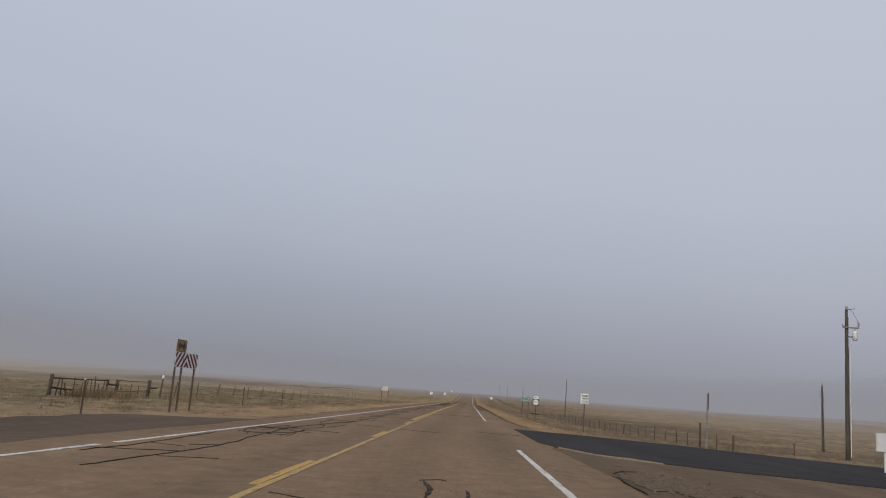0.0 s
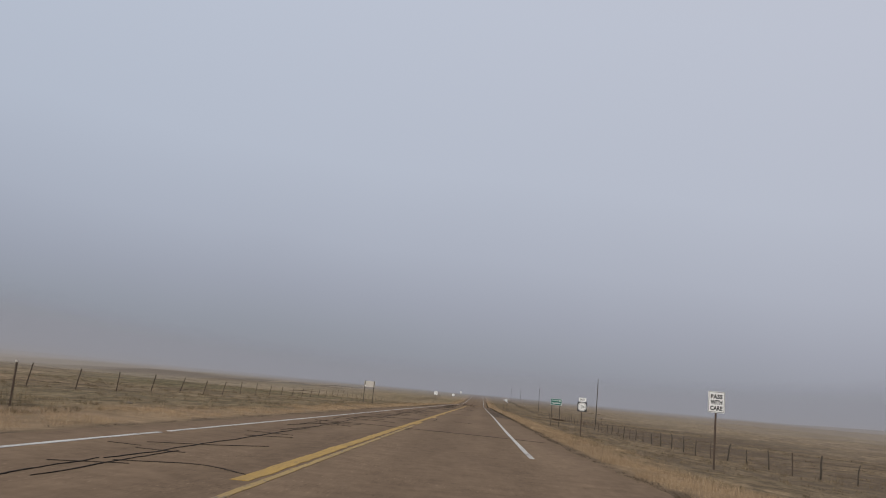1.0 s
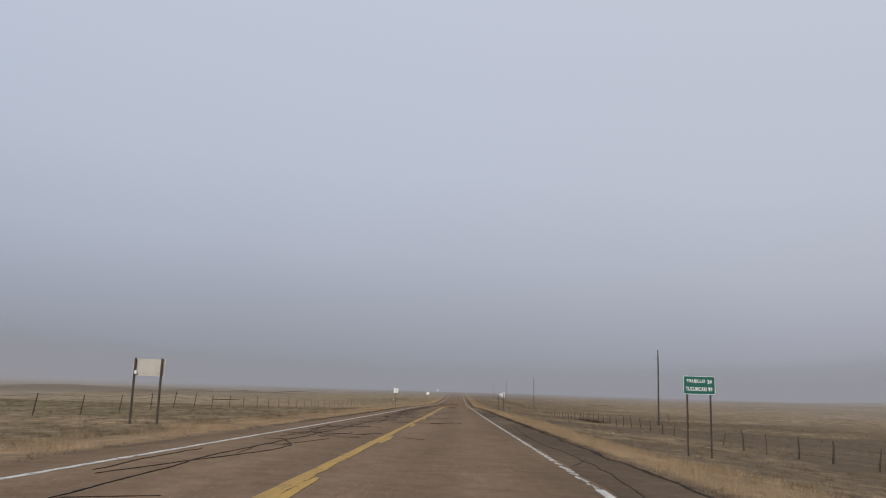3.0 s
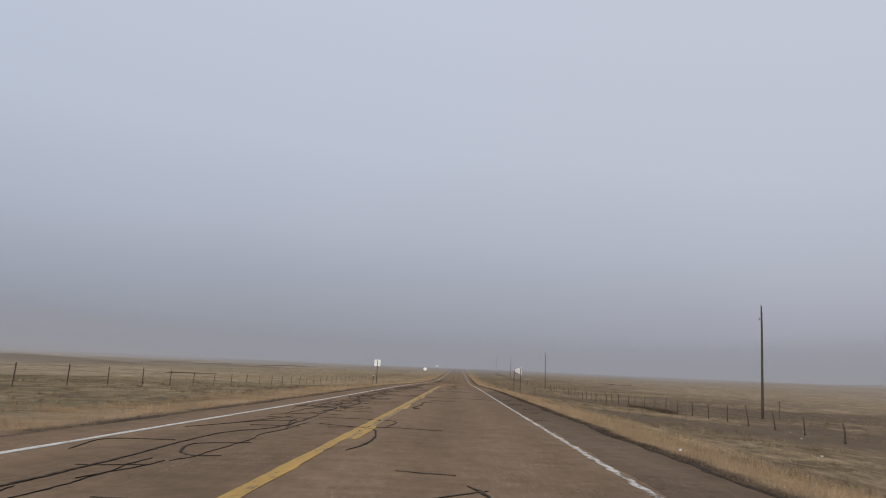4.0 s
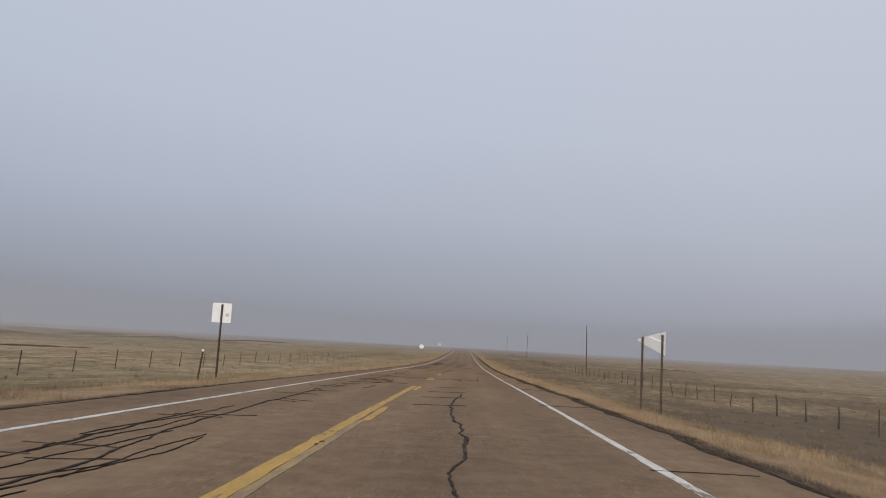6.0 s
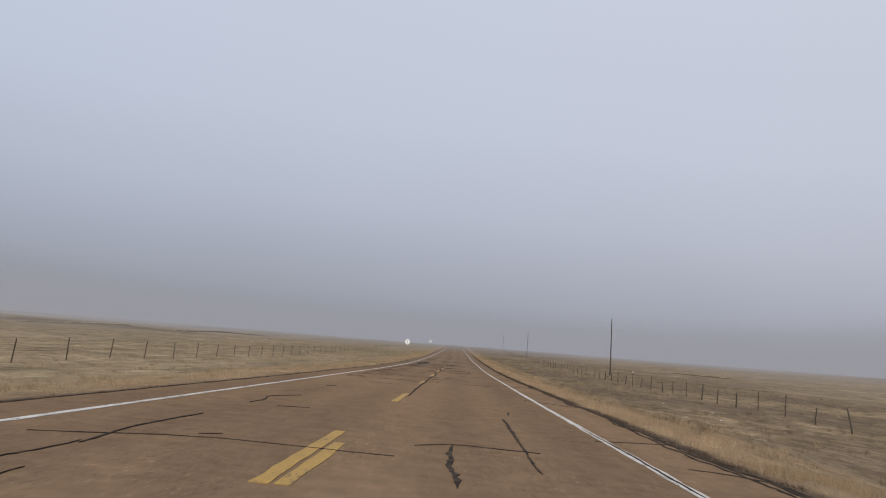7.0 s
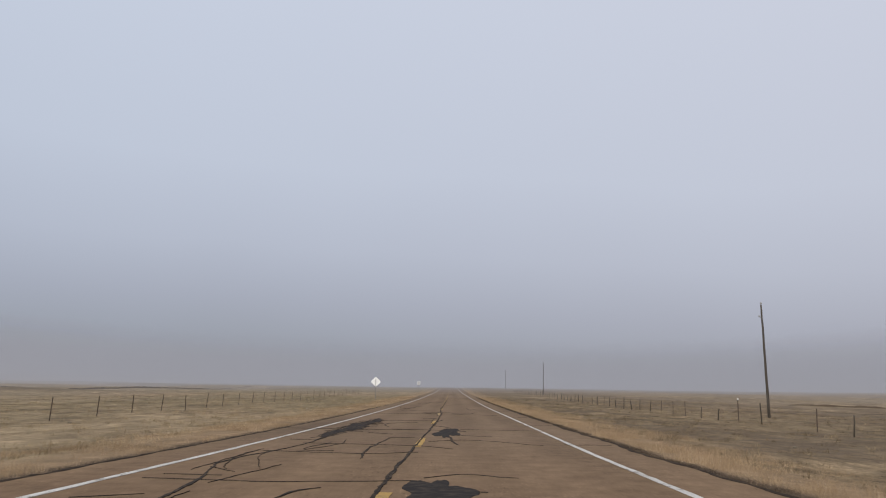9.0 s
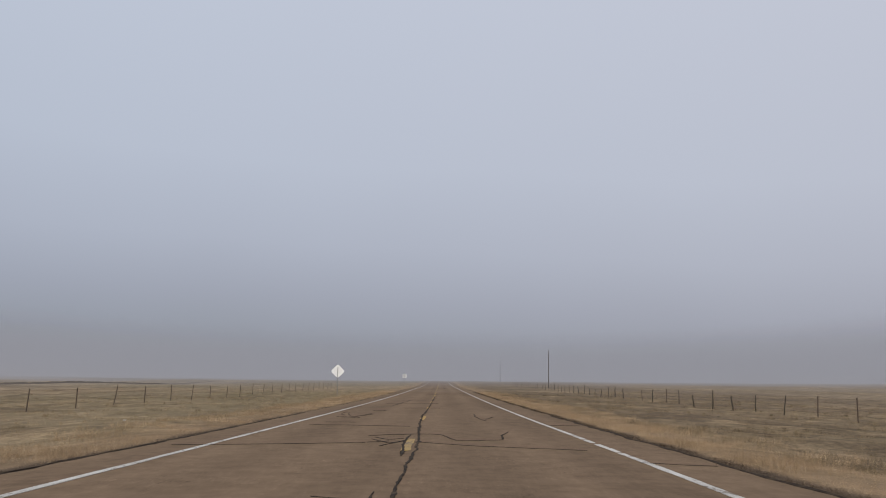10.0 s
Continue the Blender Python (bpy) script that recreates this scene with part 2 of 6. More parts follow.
def fog_glow_mat(alpha, low, high):
    # no real scattering: haze is imitated by a see-through sheet that glows
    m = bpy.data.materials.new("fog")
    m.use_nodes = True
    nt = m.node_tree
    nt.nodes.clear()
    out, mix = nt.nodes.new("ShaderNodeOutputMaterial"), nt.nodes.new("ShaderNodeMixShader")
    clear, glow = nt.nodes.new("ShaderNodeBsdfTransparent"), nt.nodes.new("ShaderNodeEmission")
    glow.inputs[0].default_value = (*HAZE_GLOW, 1)
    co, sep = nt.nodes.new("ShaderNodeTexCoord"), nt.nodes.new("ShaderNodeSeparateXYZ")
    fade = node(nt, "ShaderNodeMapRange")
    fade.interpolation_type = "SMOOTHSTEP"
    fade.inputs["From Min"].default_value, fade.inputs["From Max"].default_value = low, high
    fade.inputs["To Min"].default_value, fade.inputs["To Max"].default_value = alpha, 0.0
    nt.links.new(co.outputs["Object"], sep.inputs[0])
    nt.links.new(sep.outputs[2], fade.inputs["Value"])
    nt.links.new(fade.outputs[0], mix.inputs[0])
    # painted haze: the glow turns warmer close to the ground
    low_tint = node(nt, "ShaderNodeMapRange")
    low_tint.interpolation_type = "SMOOTHSTEP"
    low_tint.inputs["From Min"].default_value, low_tint.inputs["From Max"].default_value = 1.6, 6.0
    nt.links.new(sep.outputs[2], low_tint.inputs["Value"])
    nt.links.new(blend(nt, low_tint.outputs[0], LOW_HAZE_GLOW, HAZE_GLOW), glow.inputs[0])
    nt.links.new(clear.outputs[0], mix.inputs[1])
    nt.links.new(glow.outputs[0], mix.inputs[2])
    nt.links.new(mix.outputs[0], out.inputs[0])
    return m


ASPHALT = asphalt_mat("old_asphalt", (0.184, 0.127, 0.083), (0.150, 0.104, 0.069), (0.216, 0.150, 0.098), (205, 305))
SHOULDER = asphalt_mat("broken_asphalt", (0.122, 0.087, 0.059), (0.090, 0.065, 0.045), (0.158, 0.115, 0.079))
LAYBY = asphalt_mat("dark_asphalt", (0.100, 0.074, 0.054), (0.076, 0.057, 0.042), (0.124, 0.092, 0.067))
FRESH = asphalt_mat("fresh_asphalt", (0.036, 0.034, 0.034), (0.029, 0.028, 0.028), (0.045, 0.042, 0.042))
SHOULDER_BED = worn("crumbled_gravel", (0.135, 0.100, 0.070), (0.040, 0.030, 0.023), 9, 1.0, 0, 0.05, 0.9, 0.8)
TAR_WORN = worn("worn_tar", (0.030, 0.027, 0.026), (0.075, 0.060, 0.049), 6, 1.0, 0, 0.05, 0.9)
TAR_SMEAR = smear_mat("smeared_tar", (0.030, 0.027, 0.026), (0.165, 0.114, 0.076))
TAR = worn("tar", (0.036, 0.030, 0.026), (0.105, 0.078, 0.057), 5, 1.0, 0, 0.05, 0.9)
WHITE_PAINT = paint_mat("white_road_paint", (0.60, 0.585, 0.55), (0.15, 0.115, 0.08), 0.552)
WHITE_WORN = paint_mat("chipped_white_road_paint", (0.56, 0.54, 0.50), (0.12, 0.094, 0.068), 0.525)
YELLOW_PAINT = paint_mat("yellow_road_paint", (0.45, 0.275, 0.062), (0.10, 0.077, 0.055), 0.572)
YELLOW_FADED = paint_mat("faded_yellow_road_paint", (0.40, 0.265, 0.085), (0.15, 0.115, 0.08), 0.54)
YELLOW_GONE = paint_mat("nearly_worn_yellow_road_paint", (0.31, 0.215, 0.09), (0.205, 0.142, 0.092), 0.50)
GROUND = ground_mat()
MATTED = blade_mat("matted_weed", (0.0, (0.028, 0.019, 0.013)), (0.5, (0.056, 0.038, 0.025)), (1.0, (0.11, 0.078, 0.050)))
STRAW = blade_mat("straw", (0.0, (0.120, 0.083, 0.053)), (0.30, (0.272, 0.190, 0.114)), (0.72, (0.415, 0.298, 0.184)), (1.0, (0.58, 0.46, 0.32)))
DRY = blade_mat("dry_grass", (0.0, (0.070, 0.052, 0.032)), (0.4, (0.124, 0.093, 0.055)), (0.7, (0.215, 0.160, 0.096)), (1.0, (0.42, 0.325, 0.205)))
WEED = blade_mat("weed", (0.0, (0.062, 0.044, 0.030)), (0.5, (0.100, 0.072, 0.048)), (1.0, (0.16, 0.117, 0.076)))
PALE = blade_mat("bleached_grass", (0.0, (0.120, 0.088, 0.053)), (0.4, (0.225, 0.168, 0.100)), (0.7, (0.335, 0.255, 0.155)), (1.0, (0.50, 0.395, 0.255)))
WOOD = wood_mat("weathered_wood", (0.036, 0.029, 0.024), (0.105, 0.087, 0.070))
DARK_WOOD = wood_mat("creosoted_wood", (0.045, 0.035, 0.028), (0.12, 0.092, 0.07))
POLE_WOOD = wood_mat("pole_wood", (0.042, 0.036, 0.031), (0.100, 0.086, 0.072))
STEEL = worn("galvanised_steel", (0.20, 0.20, 0.20), (0.11, 0.10, 0.09), 6, 0.6, 0.4, 0.4)
RUST = worn("rusty_steel", (0.085, 0.062, 0.05), (0.14, 0.085, 0.055), 8, 0.8, 0.2, 0.3)
ALUMINIUM = worn("sign_back_aluminium", (0.80, 0.80, 0.80), (0.60, 0.60, 0.60), 3, 0.5, 0.0, 0.5, 0.35, 0.05)
GREY_BACK = worn("grey_sign_back", (0.56, 0.56, 0.57), (0.44, 0.43, 0.42), 3, 0.5, 0.0, 0.5, 0.4, 0.05)
DULL_BACK = worn("weathered_sign_back", (0.50, 0.47, 0.43), (0.38, 0.33, 0.28), 3, 0.6, 0.0, 0.4, 0.6, 0.05)
SIGN_WHITE = worn("sign_white", (0.78, 0.78, 0.77), (0.62, 0.60, 0.57), 3, 0.5, 0, 0.5, 0.25, 0.03)
SIGN_BLACK = worn("sign_black", (0.025, 0.025, 0.027), (0.06, 0.06, 0.06), 4, 0.5, 0, 0.4, 0.4, 0.03)
SIGN_GREEN = worn("sign_green", (0.005, 0.108, 0.084), (0.012, 0.14, 0.105), 3, 0.45, 0, 0.5, 0.4, 0.03)
SIGN_YELLOW = worn("sign_yellow", (0.31, 0.205, 0.075), (0.24, 0.17, 0.08), 4, 0.5, 0, 0.4, 0.5, 0.03)
SIGN_RED = worn("sign_red", (0.105, 0.014, 0.026), (0.16, 0.04, 0.05), 4, 0.5, 0, 0.4, 0.5, 0.03)
AMBER = worn("amber_reflector", (0.54, 0.36, 0.20), (0.60, 0.48, 0.34), 10, 0.2, 0, 0.8, 0.4, 0.02)
PORCELAIN = worn("porcelain", (0.30, 0.29, 0.28), (0.2, 0.19, 0.18), 10, 0.25, 0, 0.6)
TANK = worn("transformer_paint", (0.58, 0.59, 0.60), (0.30, 0.28, 0.26), 6, 0.5, 0.1, 0.5)
LITTER = worn("faded_litter", (0.50, 0.48, 0.45), (0.36, 0.33, 0.30), 8, 0.7)
STONE = worn("field_stone", (0.19, 0.155, 0.12), (0.12, 0.10, 0.08), 5, 0.9, 0, 0.2, 0.6, 0.5)
SOIL = worn("cut_soil", (0.105, 0.075, 0.050), (0.060, 0.042, 0.028), 2, 1.0, 0, 0.05, 0.8, 0.6)
CREST = worn("crest_grass", (0.36, 0.275, 0.175), (0.24, 0.175, 0.105), 1.5, 1.0, 0, 0.05, 0.8, 0.4)
LIP = worn("pale_gravel", (0.23, 0.172, 0.12), (0.11, 0.082, 0.058), 6, 1.0, 0, 0.05, 0.7, 0.5)
EDGE_SOIL = worn("edge_soil", (0.034, 0.026, 0.020), (0.095, 0.070, 0.050), 4, 1.0, 0, 0.05, 0.75, 0.5)
RUBBLE = worn("asphalt_rubble", (0.135, 0.102, 0.074), (0.045, 0.035, 0.028), 3, 1.0, 0, 0.05, 1.0, 0.3)


# ---- the lie of the land ----
CENTRE = [0, 0, 0.01, 0.38, 0.74, 1.12, 1.64, 2.24, 2.79, 3.31, 3.78, 4.23, 4.67, 5.07, 5.47, 5.87, 6.27]
GRADE = [0, 0, 0.04, 0.19, 0.29, 0.46, 0.44, 0.56, 1.10, 1.85, 2.73, 3.58, 4.67, 5.87, 7.06, 8.15, 9.0]
DROP_Y = [-50, 20, 45, 67, 90, 143, 170, 200, 224, 270, 305, 340, 480, 900]
DROP_R = [-0.30, -0.30, -0.55, -0.90, -1.2, -1.2, -0.95, -1.05, -1.1, -0.55, -0.37, -0.3, 0.1, 0.1]
DROP_LY = [-50, 50, 75, 105, 125, 150, 165, 178, 195, 225, 265, 290, 310, 340, 360, 900]
DROP_L = [-0.15, -0.20, -0.24, -0.30, -0.38, -0.22, -0.25, -0.40, -0.72, -0.75, -0.55, -0.46, -0.45, -0.30, -0.25, -0.2]



def glide(y, k):
    """A smooth curve through values that stand 50 m apart, from y = -50; level past both ends."""
    y = np.asarray(y, float)
    u = np.clip((y + 50) / 50, 0, len(k) - 1.001)
    i = u.astype(int)
    u = u - i
    k = np.array([2 * k[0] - k[1], *k, 2 * k[-1] - k[-2]], float)
    a, b, c, d = k[i], k[i + 1], k[i + 2], k[np.minimum(i + 3, len(k) - 1)]
    return b + u * (c - a) / 2 + u * u * (2 * a - 5 * b + 4 * c - d) / 2 + u**3 * (3 * b - 3 * c + d - a) / 2


def ease(v):
    v = np.clip(v, 0, 1)
    return v * v * (3 - 2 * v)


def xc(y):
    """The road's centre line."""
    y = np.asarray(y, float)
    return glide(y, CENTRE) + 0.008 * np.clip(y - 750, 0, 4000)


def zr(y):
    """The road's height."""
    y = np.asarray(y, float)
    past = np.clip(y - 750, 0, 400)
    return glide(y, GRADE) + 0.015 * past - 0.0000187 * past**2 - 0.003 * np.clip(y - 1150, 0, 4000)


def left_edge(y):
    return -4.2 - 0.45 * ease((np.asarray(y, float) - 150) / 70)


def junction(y):
    """1 where the side road meets the right-hand verge."""
    return ease((np.asarray(y, float) + 30) / 10) * (1 - ease((np.asarray(y, float) - 36) / 8))


def rough(x, y, s, seed=0.0):
    """A cheap smooth roughness between -1 and 1."""
    x, y = np.asarray(x, float) / s + seed, np.asarray(y, float) / s - seed
    return (np.sin(x * 1.3 + np.sin(y * 0.9) * 1.7) + np.sin(y * 1.7 + np.sin(x * 1.1 + 2) * 1.3) + np.sin((x + y) * 2.3 + 1)) / 3


def right_edge(y):
    y = np.asarray(y, float)
    return np.interp(y, [22, 38, 44, 55, 75, 190, 225, 270, 312, 600], [4.72, 5.7, 5.2, 4.95, 4.88, 4.87, 4.72, 4.63, 4.82, 4.75]) + 0.09 * rough(y, y * 0, 2.3, 4.0) + 0.05 * rough(y, y * 0, 0.7, 1.5)


def side_sag(X):
    """How far the side road has dropped below the highway."""
    return -0.40 * ease((np.asarray(X, float) - 5) / 18)


def rise(X, y, x0, y0, rx, ry):
    return np.exp(-(((X - x0) / rx) ** 2) - ((y - y0) / ry) ** 2)


def land(X, y):
    """The ground's height above the road at X metres from its centre line."""
    X, y = np.asarray(X, float), np.asarray(y, float)
    side = np.abs(X)
    drop = np.where(X > 0, np.interp(y, DROP_Y, DROP_R), np.interp(y, DROP_LY, DROP_L))
    edge = np.where(X > 0, right_edge(y), -left_edge(y))
    fall = 0.58 * ease((side - edge) / 5.5) + 0.42 * ease((side - edge - 4) / 9.5)
    lie = -0.015 - 0.025 * ease((side - edge + 0.1) / 0.3) + (drop + 0.04) * fall
    mouth = junction(y) * (1 - ease((X - 40) / 12)) * (X > 0)
    lie = lie - 0.07 * (1 - ease((side - edge + 0.7) / 0.5))
    bumps = 0.05 * rough(X, y, 1.7) + 0.09 * rough(X, y, 6.0, 3.0)
    bumps = bumps * ease((side - edge - 0.2) / 2.5)
    lie = lie + bumps + 0.5 * rough(X, y, 38.0, 1.0) * ease((side - 28) / 40)
    lie = lie + 5.0 * ease((X - 40) / 210) * (1 - ease((y - 400) / 300))
    lie = lie * (1 - mouth) + mouth * (side_sag(X) - 0.10 - 0.07 * (1 - ease((side - edge + 0.7) / 0.5)))
    return lie + 2.0 * rise(X, y, -110, 332, 34, 42) + 1.0 * rise(X, y, -92, 428, 40, 16) + 1.4 * rise(X, y, -190, 470, 60, 50)


def at(X, y, up=0.0):
    return Vector((float(X + xc(y)), float(y), float(zr(y) + up)))


def on_land(X, y, up=0.0):
    return at(X, y, float(land(X, y)) + up)


# ---- building blocks ----
def link_mesh(name, bm, material, smooth=False):
    me = bpy.data.meshes.new(name)
    bm.to_mesh(me)
    bm.free()
    me.materials.append(material)
    if smooth:
        me.polygons.foreach_set("use_smooth", [True] * len(me.polygons))
    return me


def part(name, bm, material, parent, label="", smooth=False):
    ob = new(name, bm if isinstance(bm, bpy.types.Mesh) else link_mesh(name, bm, material, smooth))
    ob.parent = parent
    return tagged(ob, label)


def thing(name, place, label, category, group="", turn=0.0, lean=0.0):
    ob = new(name)
    ob.empty_display_size = 0.2
    ob.matrix_basis = Matrix.Translation(place) @ pose(0, 0, 0, 0, lean, turn)
    return tagged(ob, label, category, group)


def raw_mesh(name, verts, faces, material):
    me = bpy.data.meshes.new(name)
    me.from_pydata([tuple(v) for v in verts], [], [tuple(f) for f in faces])
    me.materials.append(material)
    return me


def box_bm(x0, x1, y0, y1, z0, z1, bevel=0.0, bm=None):
    bm = bm or bmesh.new()
    made = bmesh.ops.create_cube(bm, size=1)["verts"]
    for v in made:
        v.co = ((x0 + x1) / 2 + v.co.x * (x1 - x0), (y0 + y1) / 2 + v.co.y * (y1 - y0), (z0 + z1) / 2 + v.co.z * (z1 - z0))
    if bevel:
        edges = list({e for v in made for e in v.link_edges})
        bmesh.ops.bevel(bm, geom=edges, offset=bevel, segments=1, affect="EDGES")
    return bm


def tube_bm(points, radii, sides=8, bm=None):
    """A tapered round bar along points."""
    bm = bm or bmesh.new()
    rings = []
    for n, (p, r) in enumerate(zip(points, radii)):
        p = Vector(p)
        way = (Vector(points[min(n + 1, len(points) - 1)]) - Vector(points[max(n - 1, 0)])).normalized()
        a = way.cross((0.31, 0.95, 0.05) if abs(way.y) < 0.9 else (1, 0, 0)).normalized()
        b = way.cross(a)
        rings.append([bm.verts.new(p + r * (math.cos(2 * math.pi * k / sides) * a + math.sin(2 * math.pi * k / sides) * b)) for k in range(sides)])
    for u, v in zip(rings, rings[1:]):
        for k in range(sides):
            bm.faces.new((u[k], u[(k + 1) % sides], v[(k + 1) % sides], v[k]))
    bm.faces.new(rings[0][::-1])
    bm.faces.new(rings[-1])
    bmesh.ops.recalc_face_normals(bm, faces=bm.faces[:])
    return bm


def prism_bm(outline, y0, y1, bm=None):
    """A flat plate in the x-z plane, from y0 to y1 deep."""
    bm = bm or bmesh.new()
    front = [bm.verts.new((x, y0, z)) for x, z in outline]
    back = [bm.verts.new((x, y1, z)) for x, z in outline]
    n = len(outline)
    bm.faces.new(front)
    bm.faces.new(back[::-1])
    for k in range(n):
        bm.faces.new((front[k], front[(k + 1) % n], back[(k + 1) % n], back[k]))
    bmesh.ops.recalc_face_normals(bm, faces=bm.faces[:])
    return bm


def rounded(w, h, r, cx=0.0, cz=0.0, steps=5):
    out = []
    for sx, sz, a0 in ((1, 1, 0), (-1, 1, 90), (-1, -1, 180), (1, -1, 270)):
        for k in range(steps + 1):
            a = radians(a0 + 90 * k / steps)
            out.append((cx + sx * (w / 2 - r) + r * math.cos(a), cz + sz * (h / 2 - r) + r * math.sin(a)))
    return out


def disc(r, cx=0.0, cz=0.0, n=40):
    return [(cx + r * math.cos(2 * math.pi * k / n), cz + r * math.sin(2 * math.pi * k / n)) for k in range(n)]


def ring_bm(outer, inner, y0, y1):
    """A flat frame between two outlines with equally many corners."""
    bm = bmesh.new()
    n = len(outer)
    rows = [[bm.verts.new((x, y, z)) for x, z in line] for line, y in ((outer, y0), (inner, y0), (inner, y1), (outer, y1))]
    for a, b in ((0, 1), (1, 2), (2, 3), (3, 0)):
        for k in range(n):
            bm.faces.new((rows[a][k], rows[a][(k + 1) % n], rows[b][(k + 1) % n], rows[b][k]))
    bmesh.ops.recalc_face_normals(bm, faces=bm.faces[:])
    return bm


def words(text, width, height, cx, cz, y, material, bold=0.012):
    """Lettering as a mesh in the x-z plane, facing -y, of exactly that width and height."""
    cu = bpy.data.curves.new("lettering", "FONT")
    cu.body, cu.size, cu.extrude, cu.offset, cu.resolution_u = text, 1.0, 0.0, bold, 3
    cu.space_character = 1.08
    ob = bpy.data.objects.new("lettering", cu)
    scene.collection.objects.link(ob)
    me = bpy.data.meshes.new_from_object(ob.evaluated_get(bpy.context.evaluated_depsgraph_get()))
    bpy.data.objects.remove(ob)
    co = np.array([v.co for v in me.vertices])
    low, high = co.min(0), co.max(0)
    for v in me.vertices:
        x, z = (v.co.x - low[0]) / (high[0] - low[0]), (v.co.y - low[1]) / (high[1] - low[1])
        v.co = (cx + (x - 0.5) * width, y, cz + (z - 0.5) * height)
    me.materials.clear()
    me.materials.append(material)
    return me


def channel_bm(x, y, z0, z1, w=0.07, d=0.035, t=0.006):
    """An upright U-channel sign post, open to the back, with punched holes suggested by a rib."""
    o = [(-w / 2, 0), (-w * 0.28, 0), (-w * 0.2, -d), (w * 0.2, -d), (w * 0.28, 0), (w / 2, 0), (w / 2, t), (w * 0.22, t), (w * 0.14, -d + t), (-w * 0.14, -d + t), (-w * 0.22, t), (-w / 2, t)]
    bm = bmesh.new()
    low = [bm.verts.new((x + a, y + b, z0)) for a, b in o]
    top = [bm.verts.new((x + a, y + b, z1)) for a, b in o]
    for k in range(len(o)):
        bm.faces.new((low[k], low[(k + 1) % len(o)], top[(k + 1) % len(o)], top[k]))
    bm.faces.new(top)
    bm.faces.new(low[::-1])
    bmesh.ops.recalc_face_normals(bm, faces=bm.faces[:])
    return bm


def bolt_bm(x, z, y, r=0.012):
    return prism_bm(disc(r, x, z, 8), y - 0.008, y)


# ---- ground ----
def build_ground():
    xs = np.unique(np.concatenate([np.arange(-12, 12.01, 0.3), np.arange(4.5, 5.8, 0.1), np.arange(-5.4, -4.0, 0.1), np.arange(12, 40, 1.0), -np.arange(12, 40, 1.0), np.geomspace(40, 2600, 46), -np.geomspace(40, 2600, 46)]).round(3))
    ys = np.unique(np.concatenate([np.arange(-40, 480, 1.6), np.arange(480, 900, 8.0), np.geomspace(900, 3800, 22), -np.geomspace(40, 700, 10)]).round(3))
    X, Y = np.meshgrid(xs, ys)
    far = 1 - ease((np.abs(X) - 300) / 900)
    Z = zr(Y) + land(X, Y) * (0.4 + 0.6 * far)
    v = np.stack([X + xc(Y), Y, Z], -1).reshape(-1, 3)
    nx, ny = len(xs), len(ys)
    i = (np.arange(ny - 1)[:, None] * nx + np.arange(nx - 1)[None]).ravel()
    me = bpy.data.meshes.new("ground")
    me.from_pydata(v.tolist(), [], np.stack([i, i + 1, i + nx + 1, i + nx], 1).tolist())
    me.materials.append(GROUND)
    me.polygons.foreach_set("use_smooth", [True] * len(me.polygons))
    edge = np.where(X > 0, right_edge(Y), -left_edge(Y))
    width = np.where(X > 0, 3.0 - 0.8 * ease((Y - 125) / 30), 2.2 + 4.5 * (1 - ease((Y - 40) / 25))) * (1 + 0.35 * rough(X, Y, 9.0, 5.0))
    verge = 1 - ease((np.abs(X) - edge - 0.5 * width) / width)
    me.attributes.new("verge", "FLOAT", "POINT").data.foreach_set("value", verge.ravel())
    # strip of soil beside the pavement, with the edge's shade painted in
    soil = (0.55 + 0.45 * ease((Y - 115) / 25)) * (1 - ease((np.abs(X) - edge - 0.34 + 0.08 * ease((Y - 200) / 20) - 0.12 * rough(X, Y, 1.1, 2.0)) / 0.40)) * (0.8 + 0.2 * rough(X, Y, 2.0, 6.0))
    me.attributes.new("soil", "FLOAT", "POINT").data.foreach_set("value", soil.ravel())
    pale = ease((Y - 200) / 45) * np.where(X < 0, 0.8 - 0.35 * ease((Y - 305) / 40), 0.35 * ease((X - 12) / 10)) * (1 - 0.6 * ease((np.abs(X) - 60) / 60))
    me.attributes.new("pale", "FLOAT", "POINT").data.foreach_set("value", pale.ravel())
    olive = 0.3 + 0.7 * ease((6 - X) / 12)
    me.attributes.new("olive", "FLOAT", "POINT").data.foreach_set("value", olive.ravel())
    brush = 0.85 * ease((rise(X, Y, -110, 332, 34, 42) - 0.15) / 0.5) + 0.8 * ease((rise(X, Y, -92, 428, 40, 16) - 0.15) / 0.5)
    brush = brush + 0.9 * ease((0.55 + rough(X, Y, 13.0, 8.0)) / 0.8) * ease((np.abs(X) - 6.4) / 3.0) * (1 - ease((np.abs(X) - 30) / 40)) * (X > 0) * (1 - 0.3 * ease((Y - 232) / 30)) * (0.65 + 0.35 * ease((Y - 122) / 22))
    brush = brush + 0.7 * ease((X - 16.5) / 3) * (1 - ease((X - 26) / 7)) * (1 - ease((Y - 210) / 25)) * ease((Y - 55) / 20) * (0.75 + 0.25 * rough(X, Y, 5.0, 3.0))
    me.attributes.new("brush", "FLOAT", "POINT").data.foreach_set("value", np.clip(brush, 0, 0.92).ravel())
    return tagged(new("ground", me), "dry tan prairie grassland with straw verges", "ground", kind="structure")


build_ground()


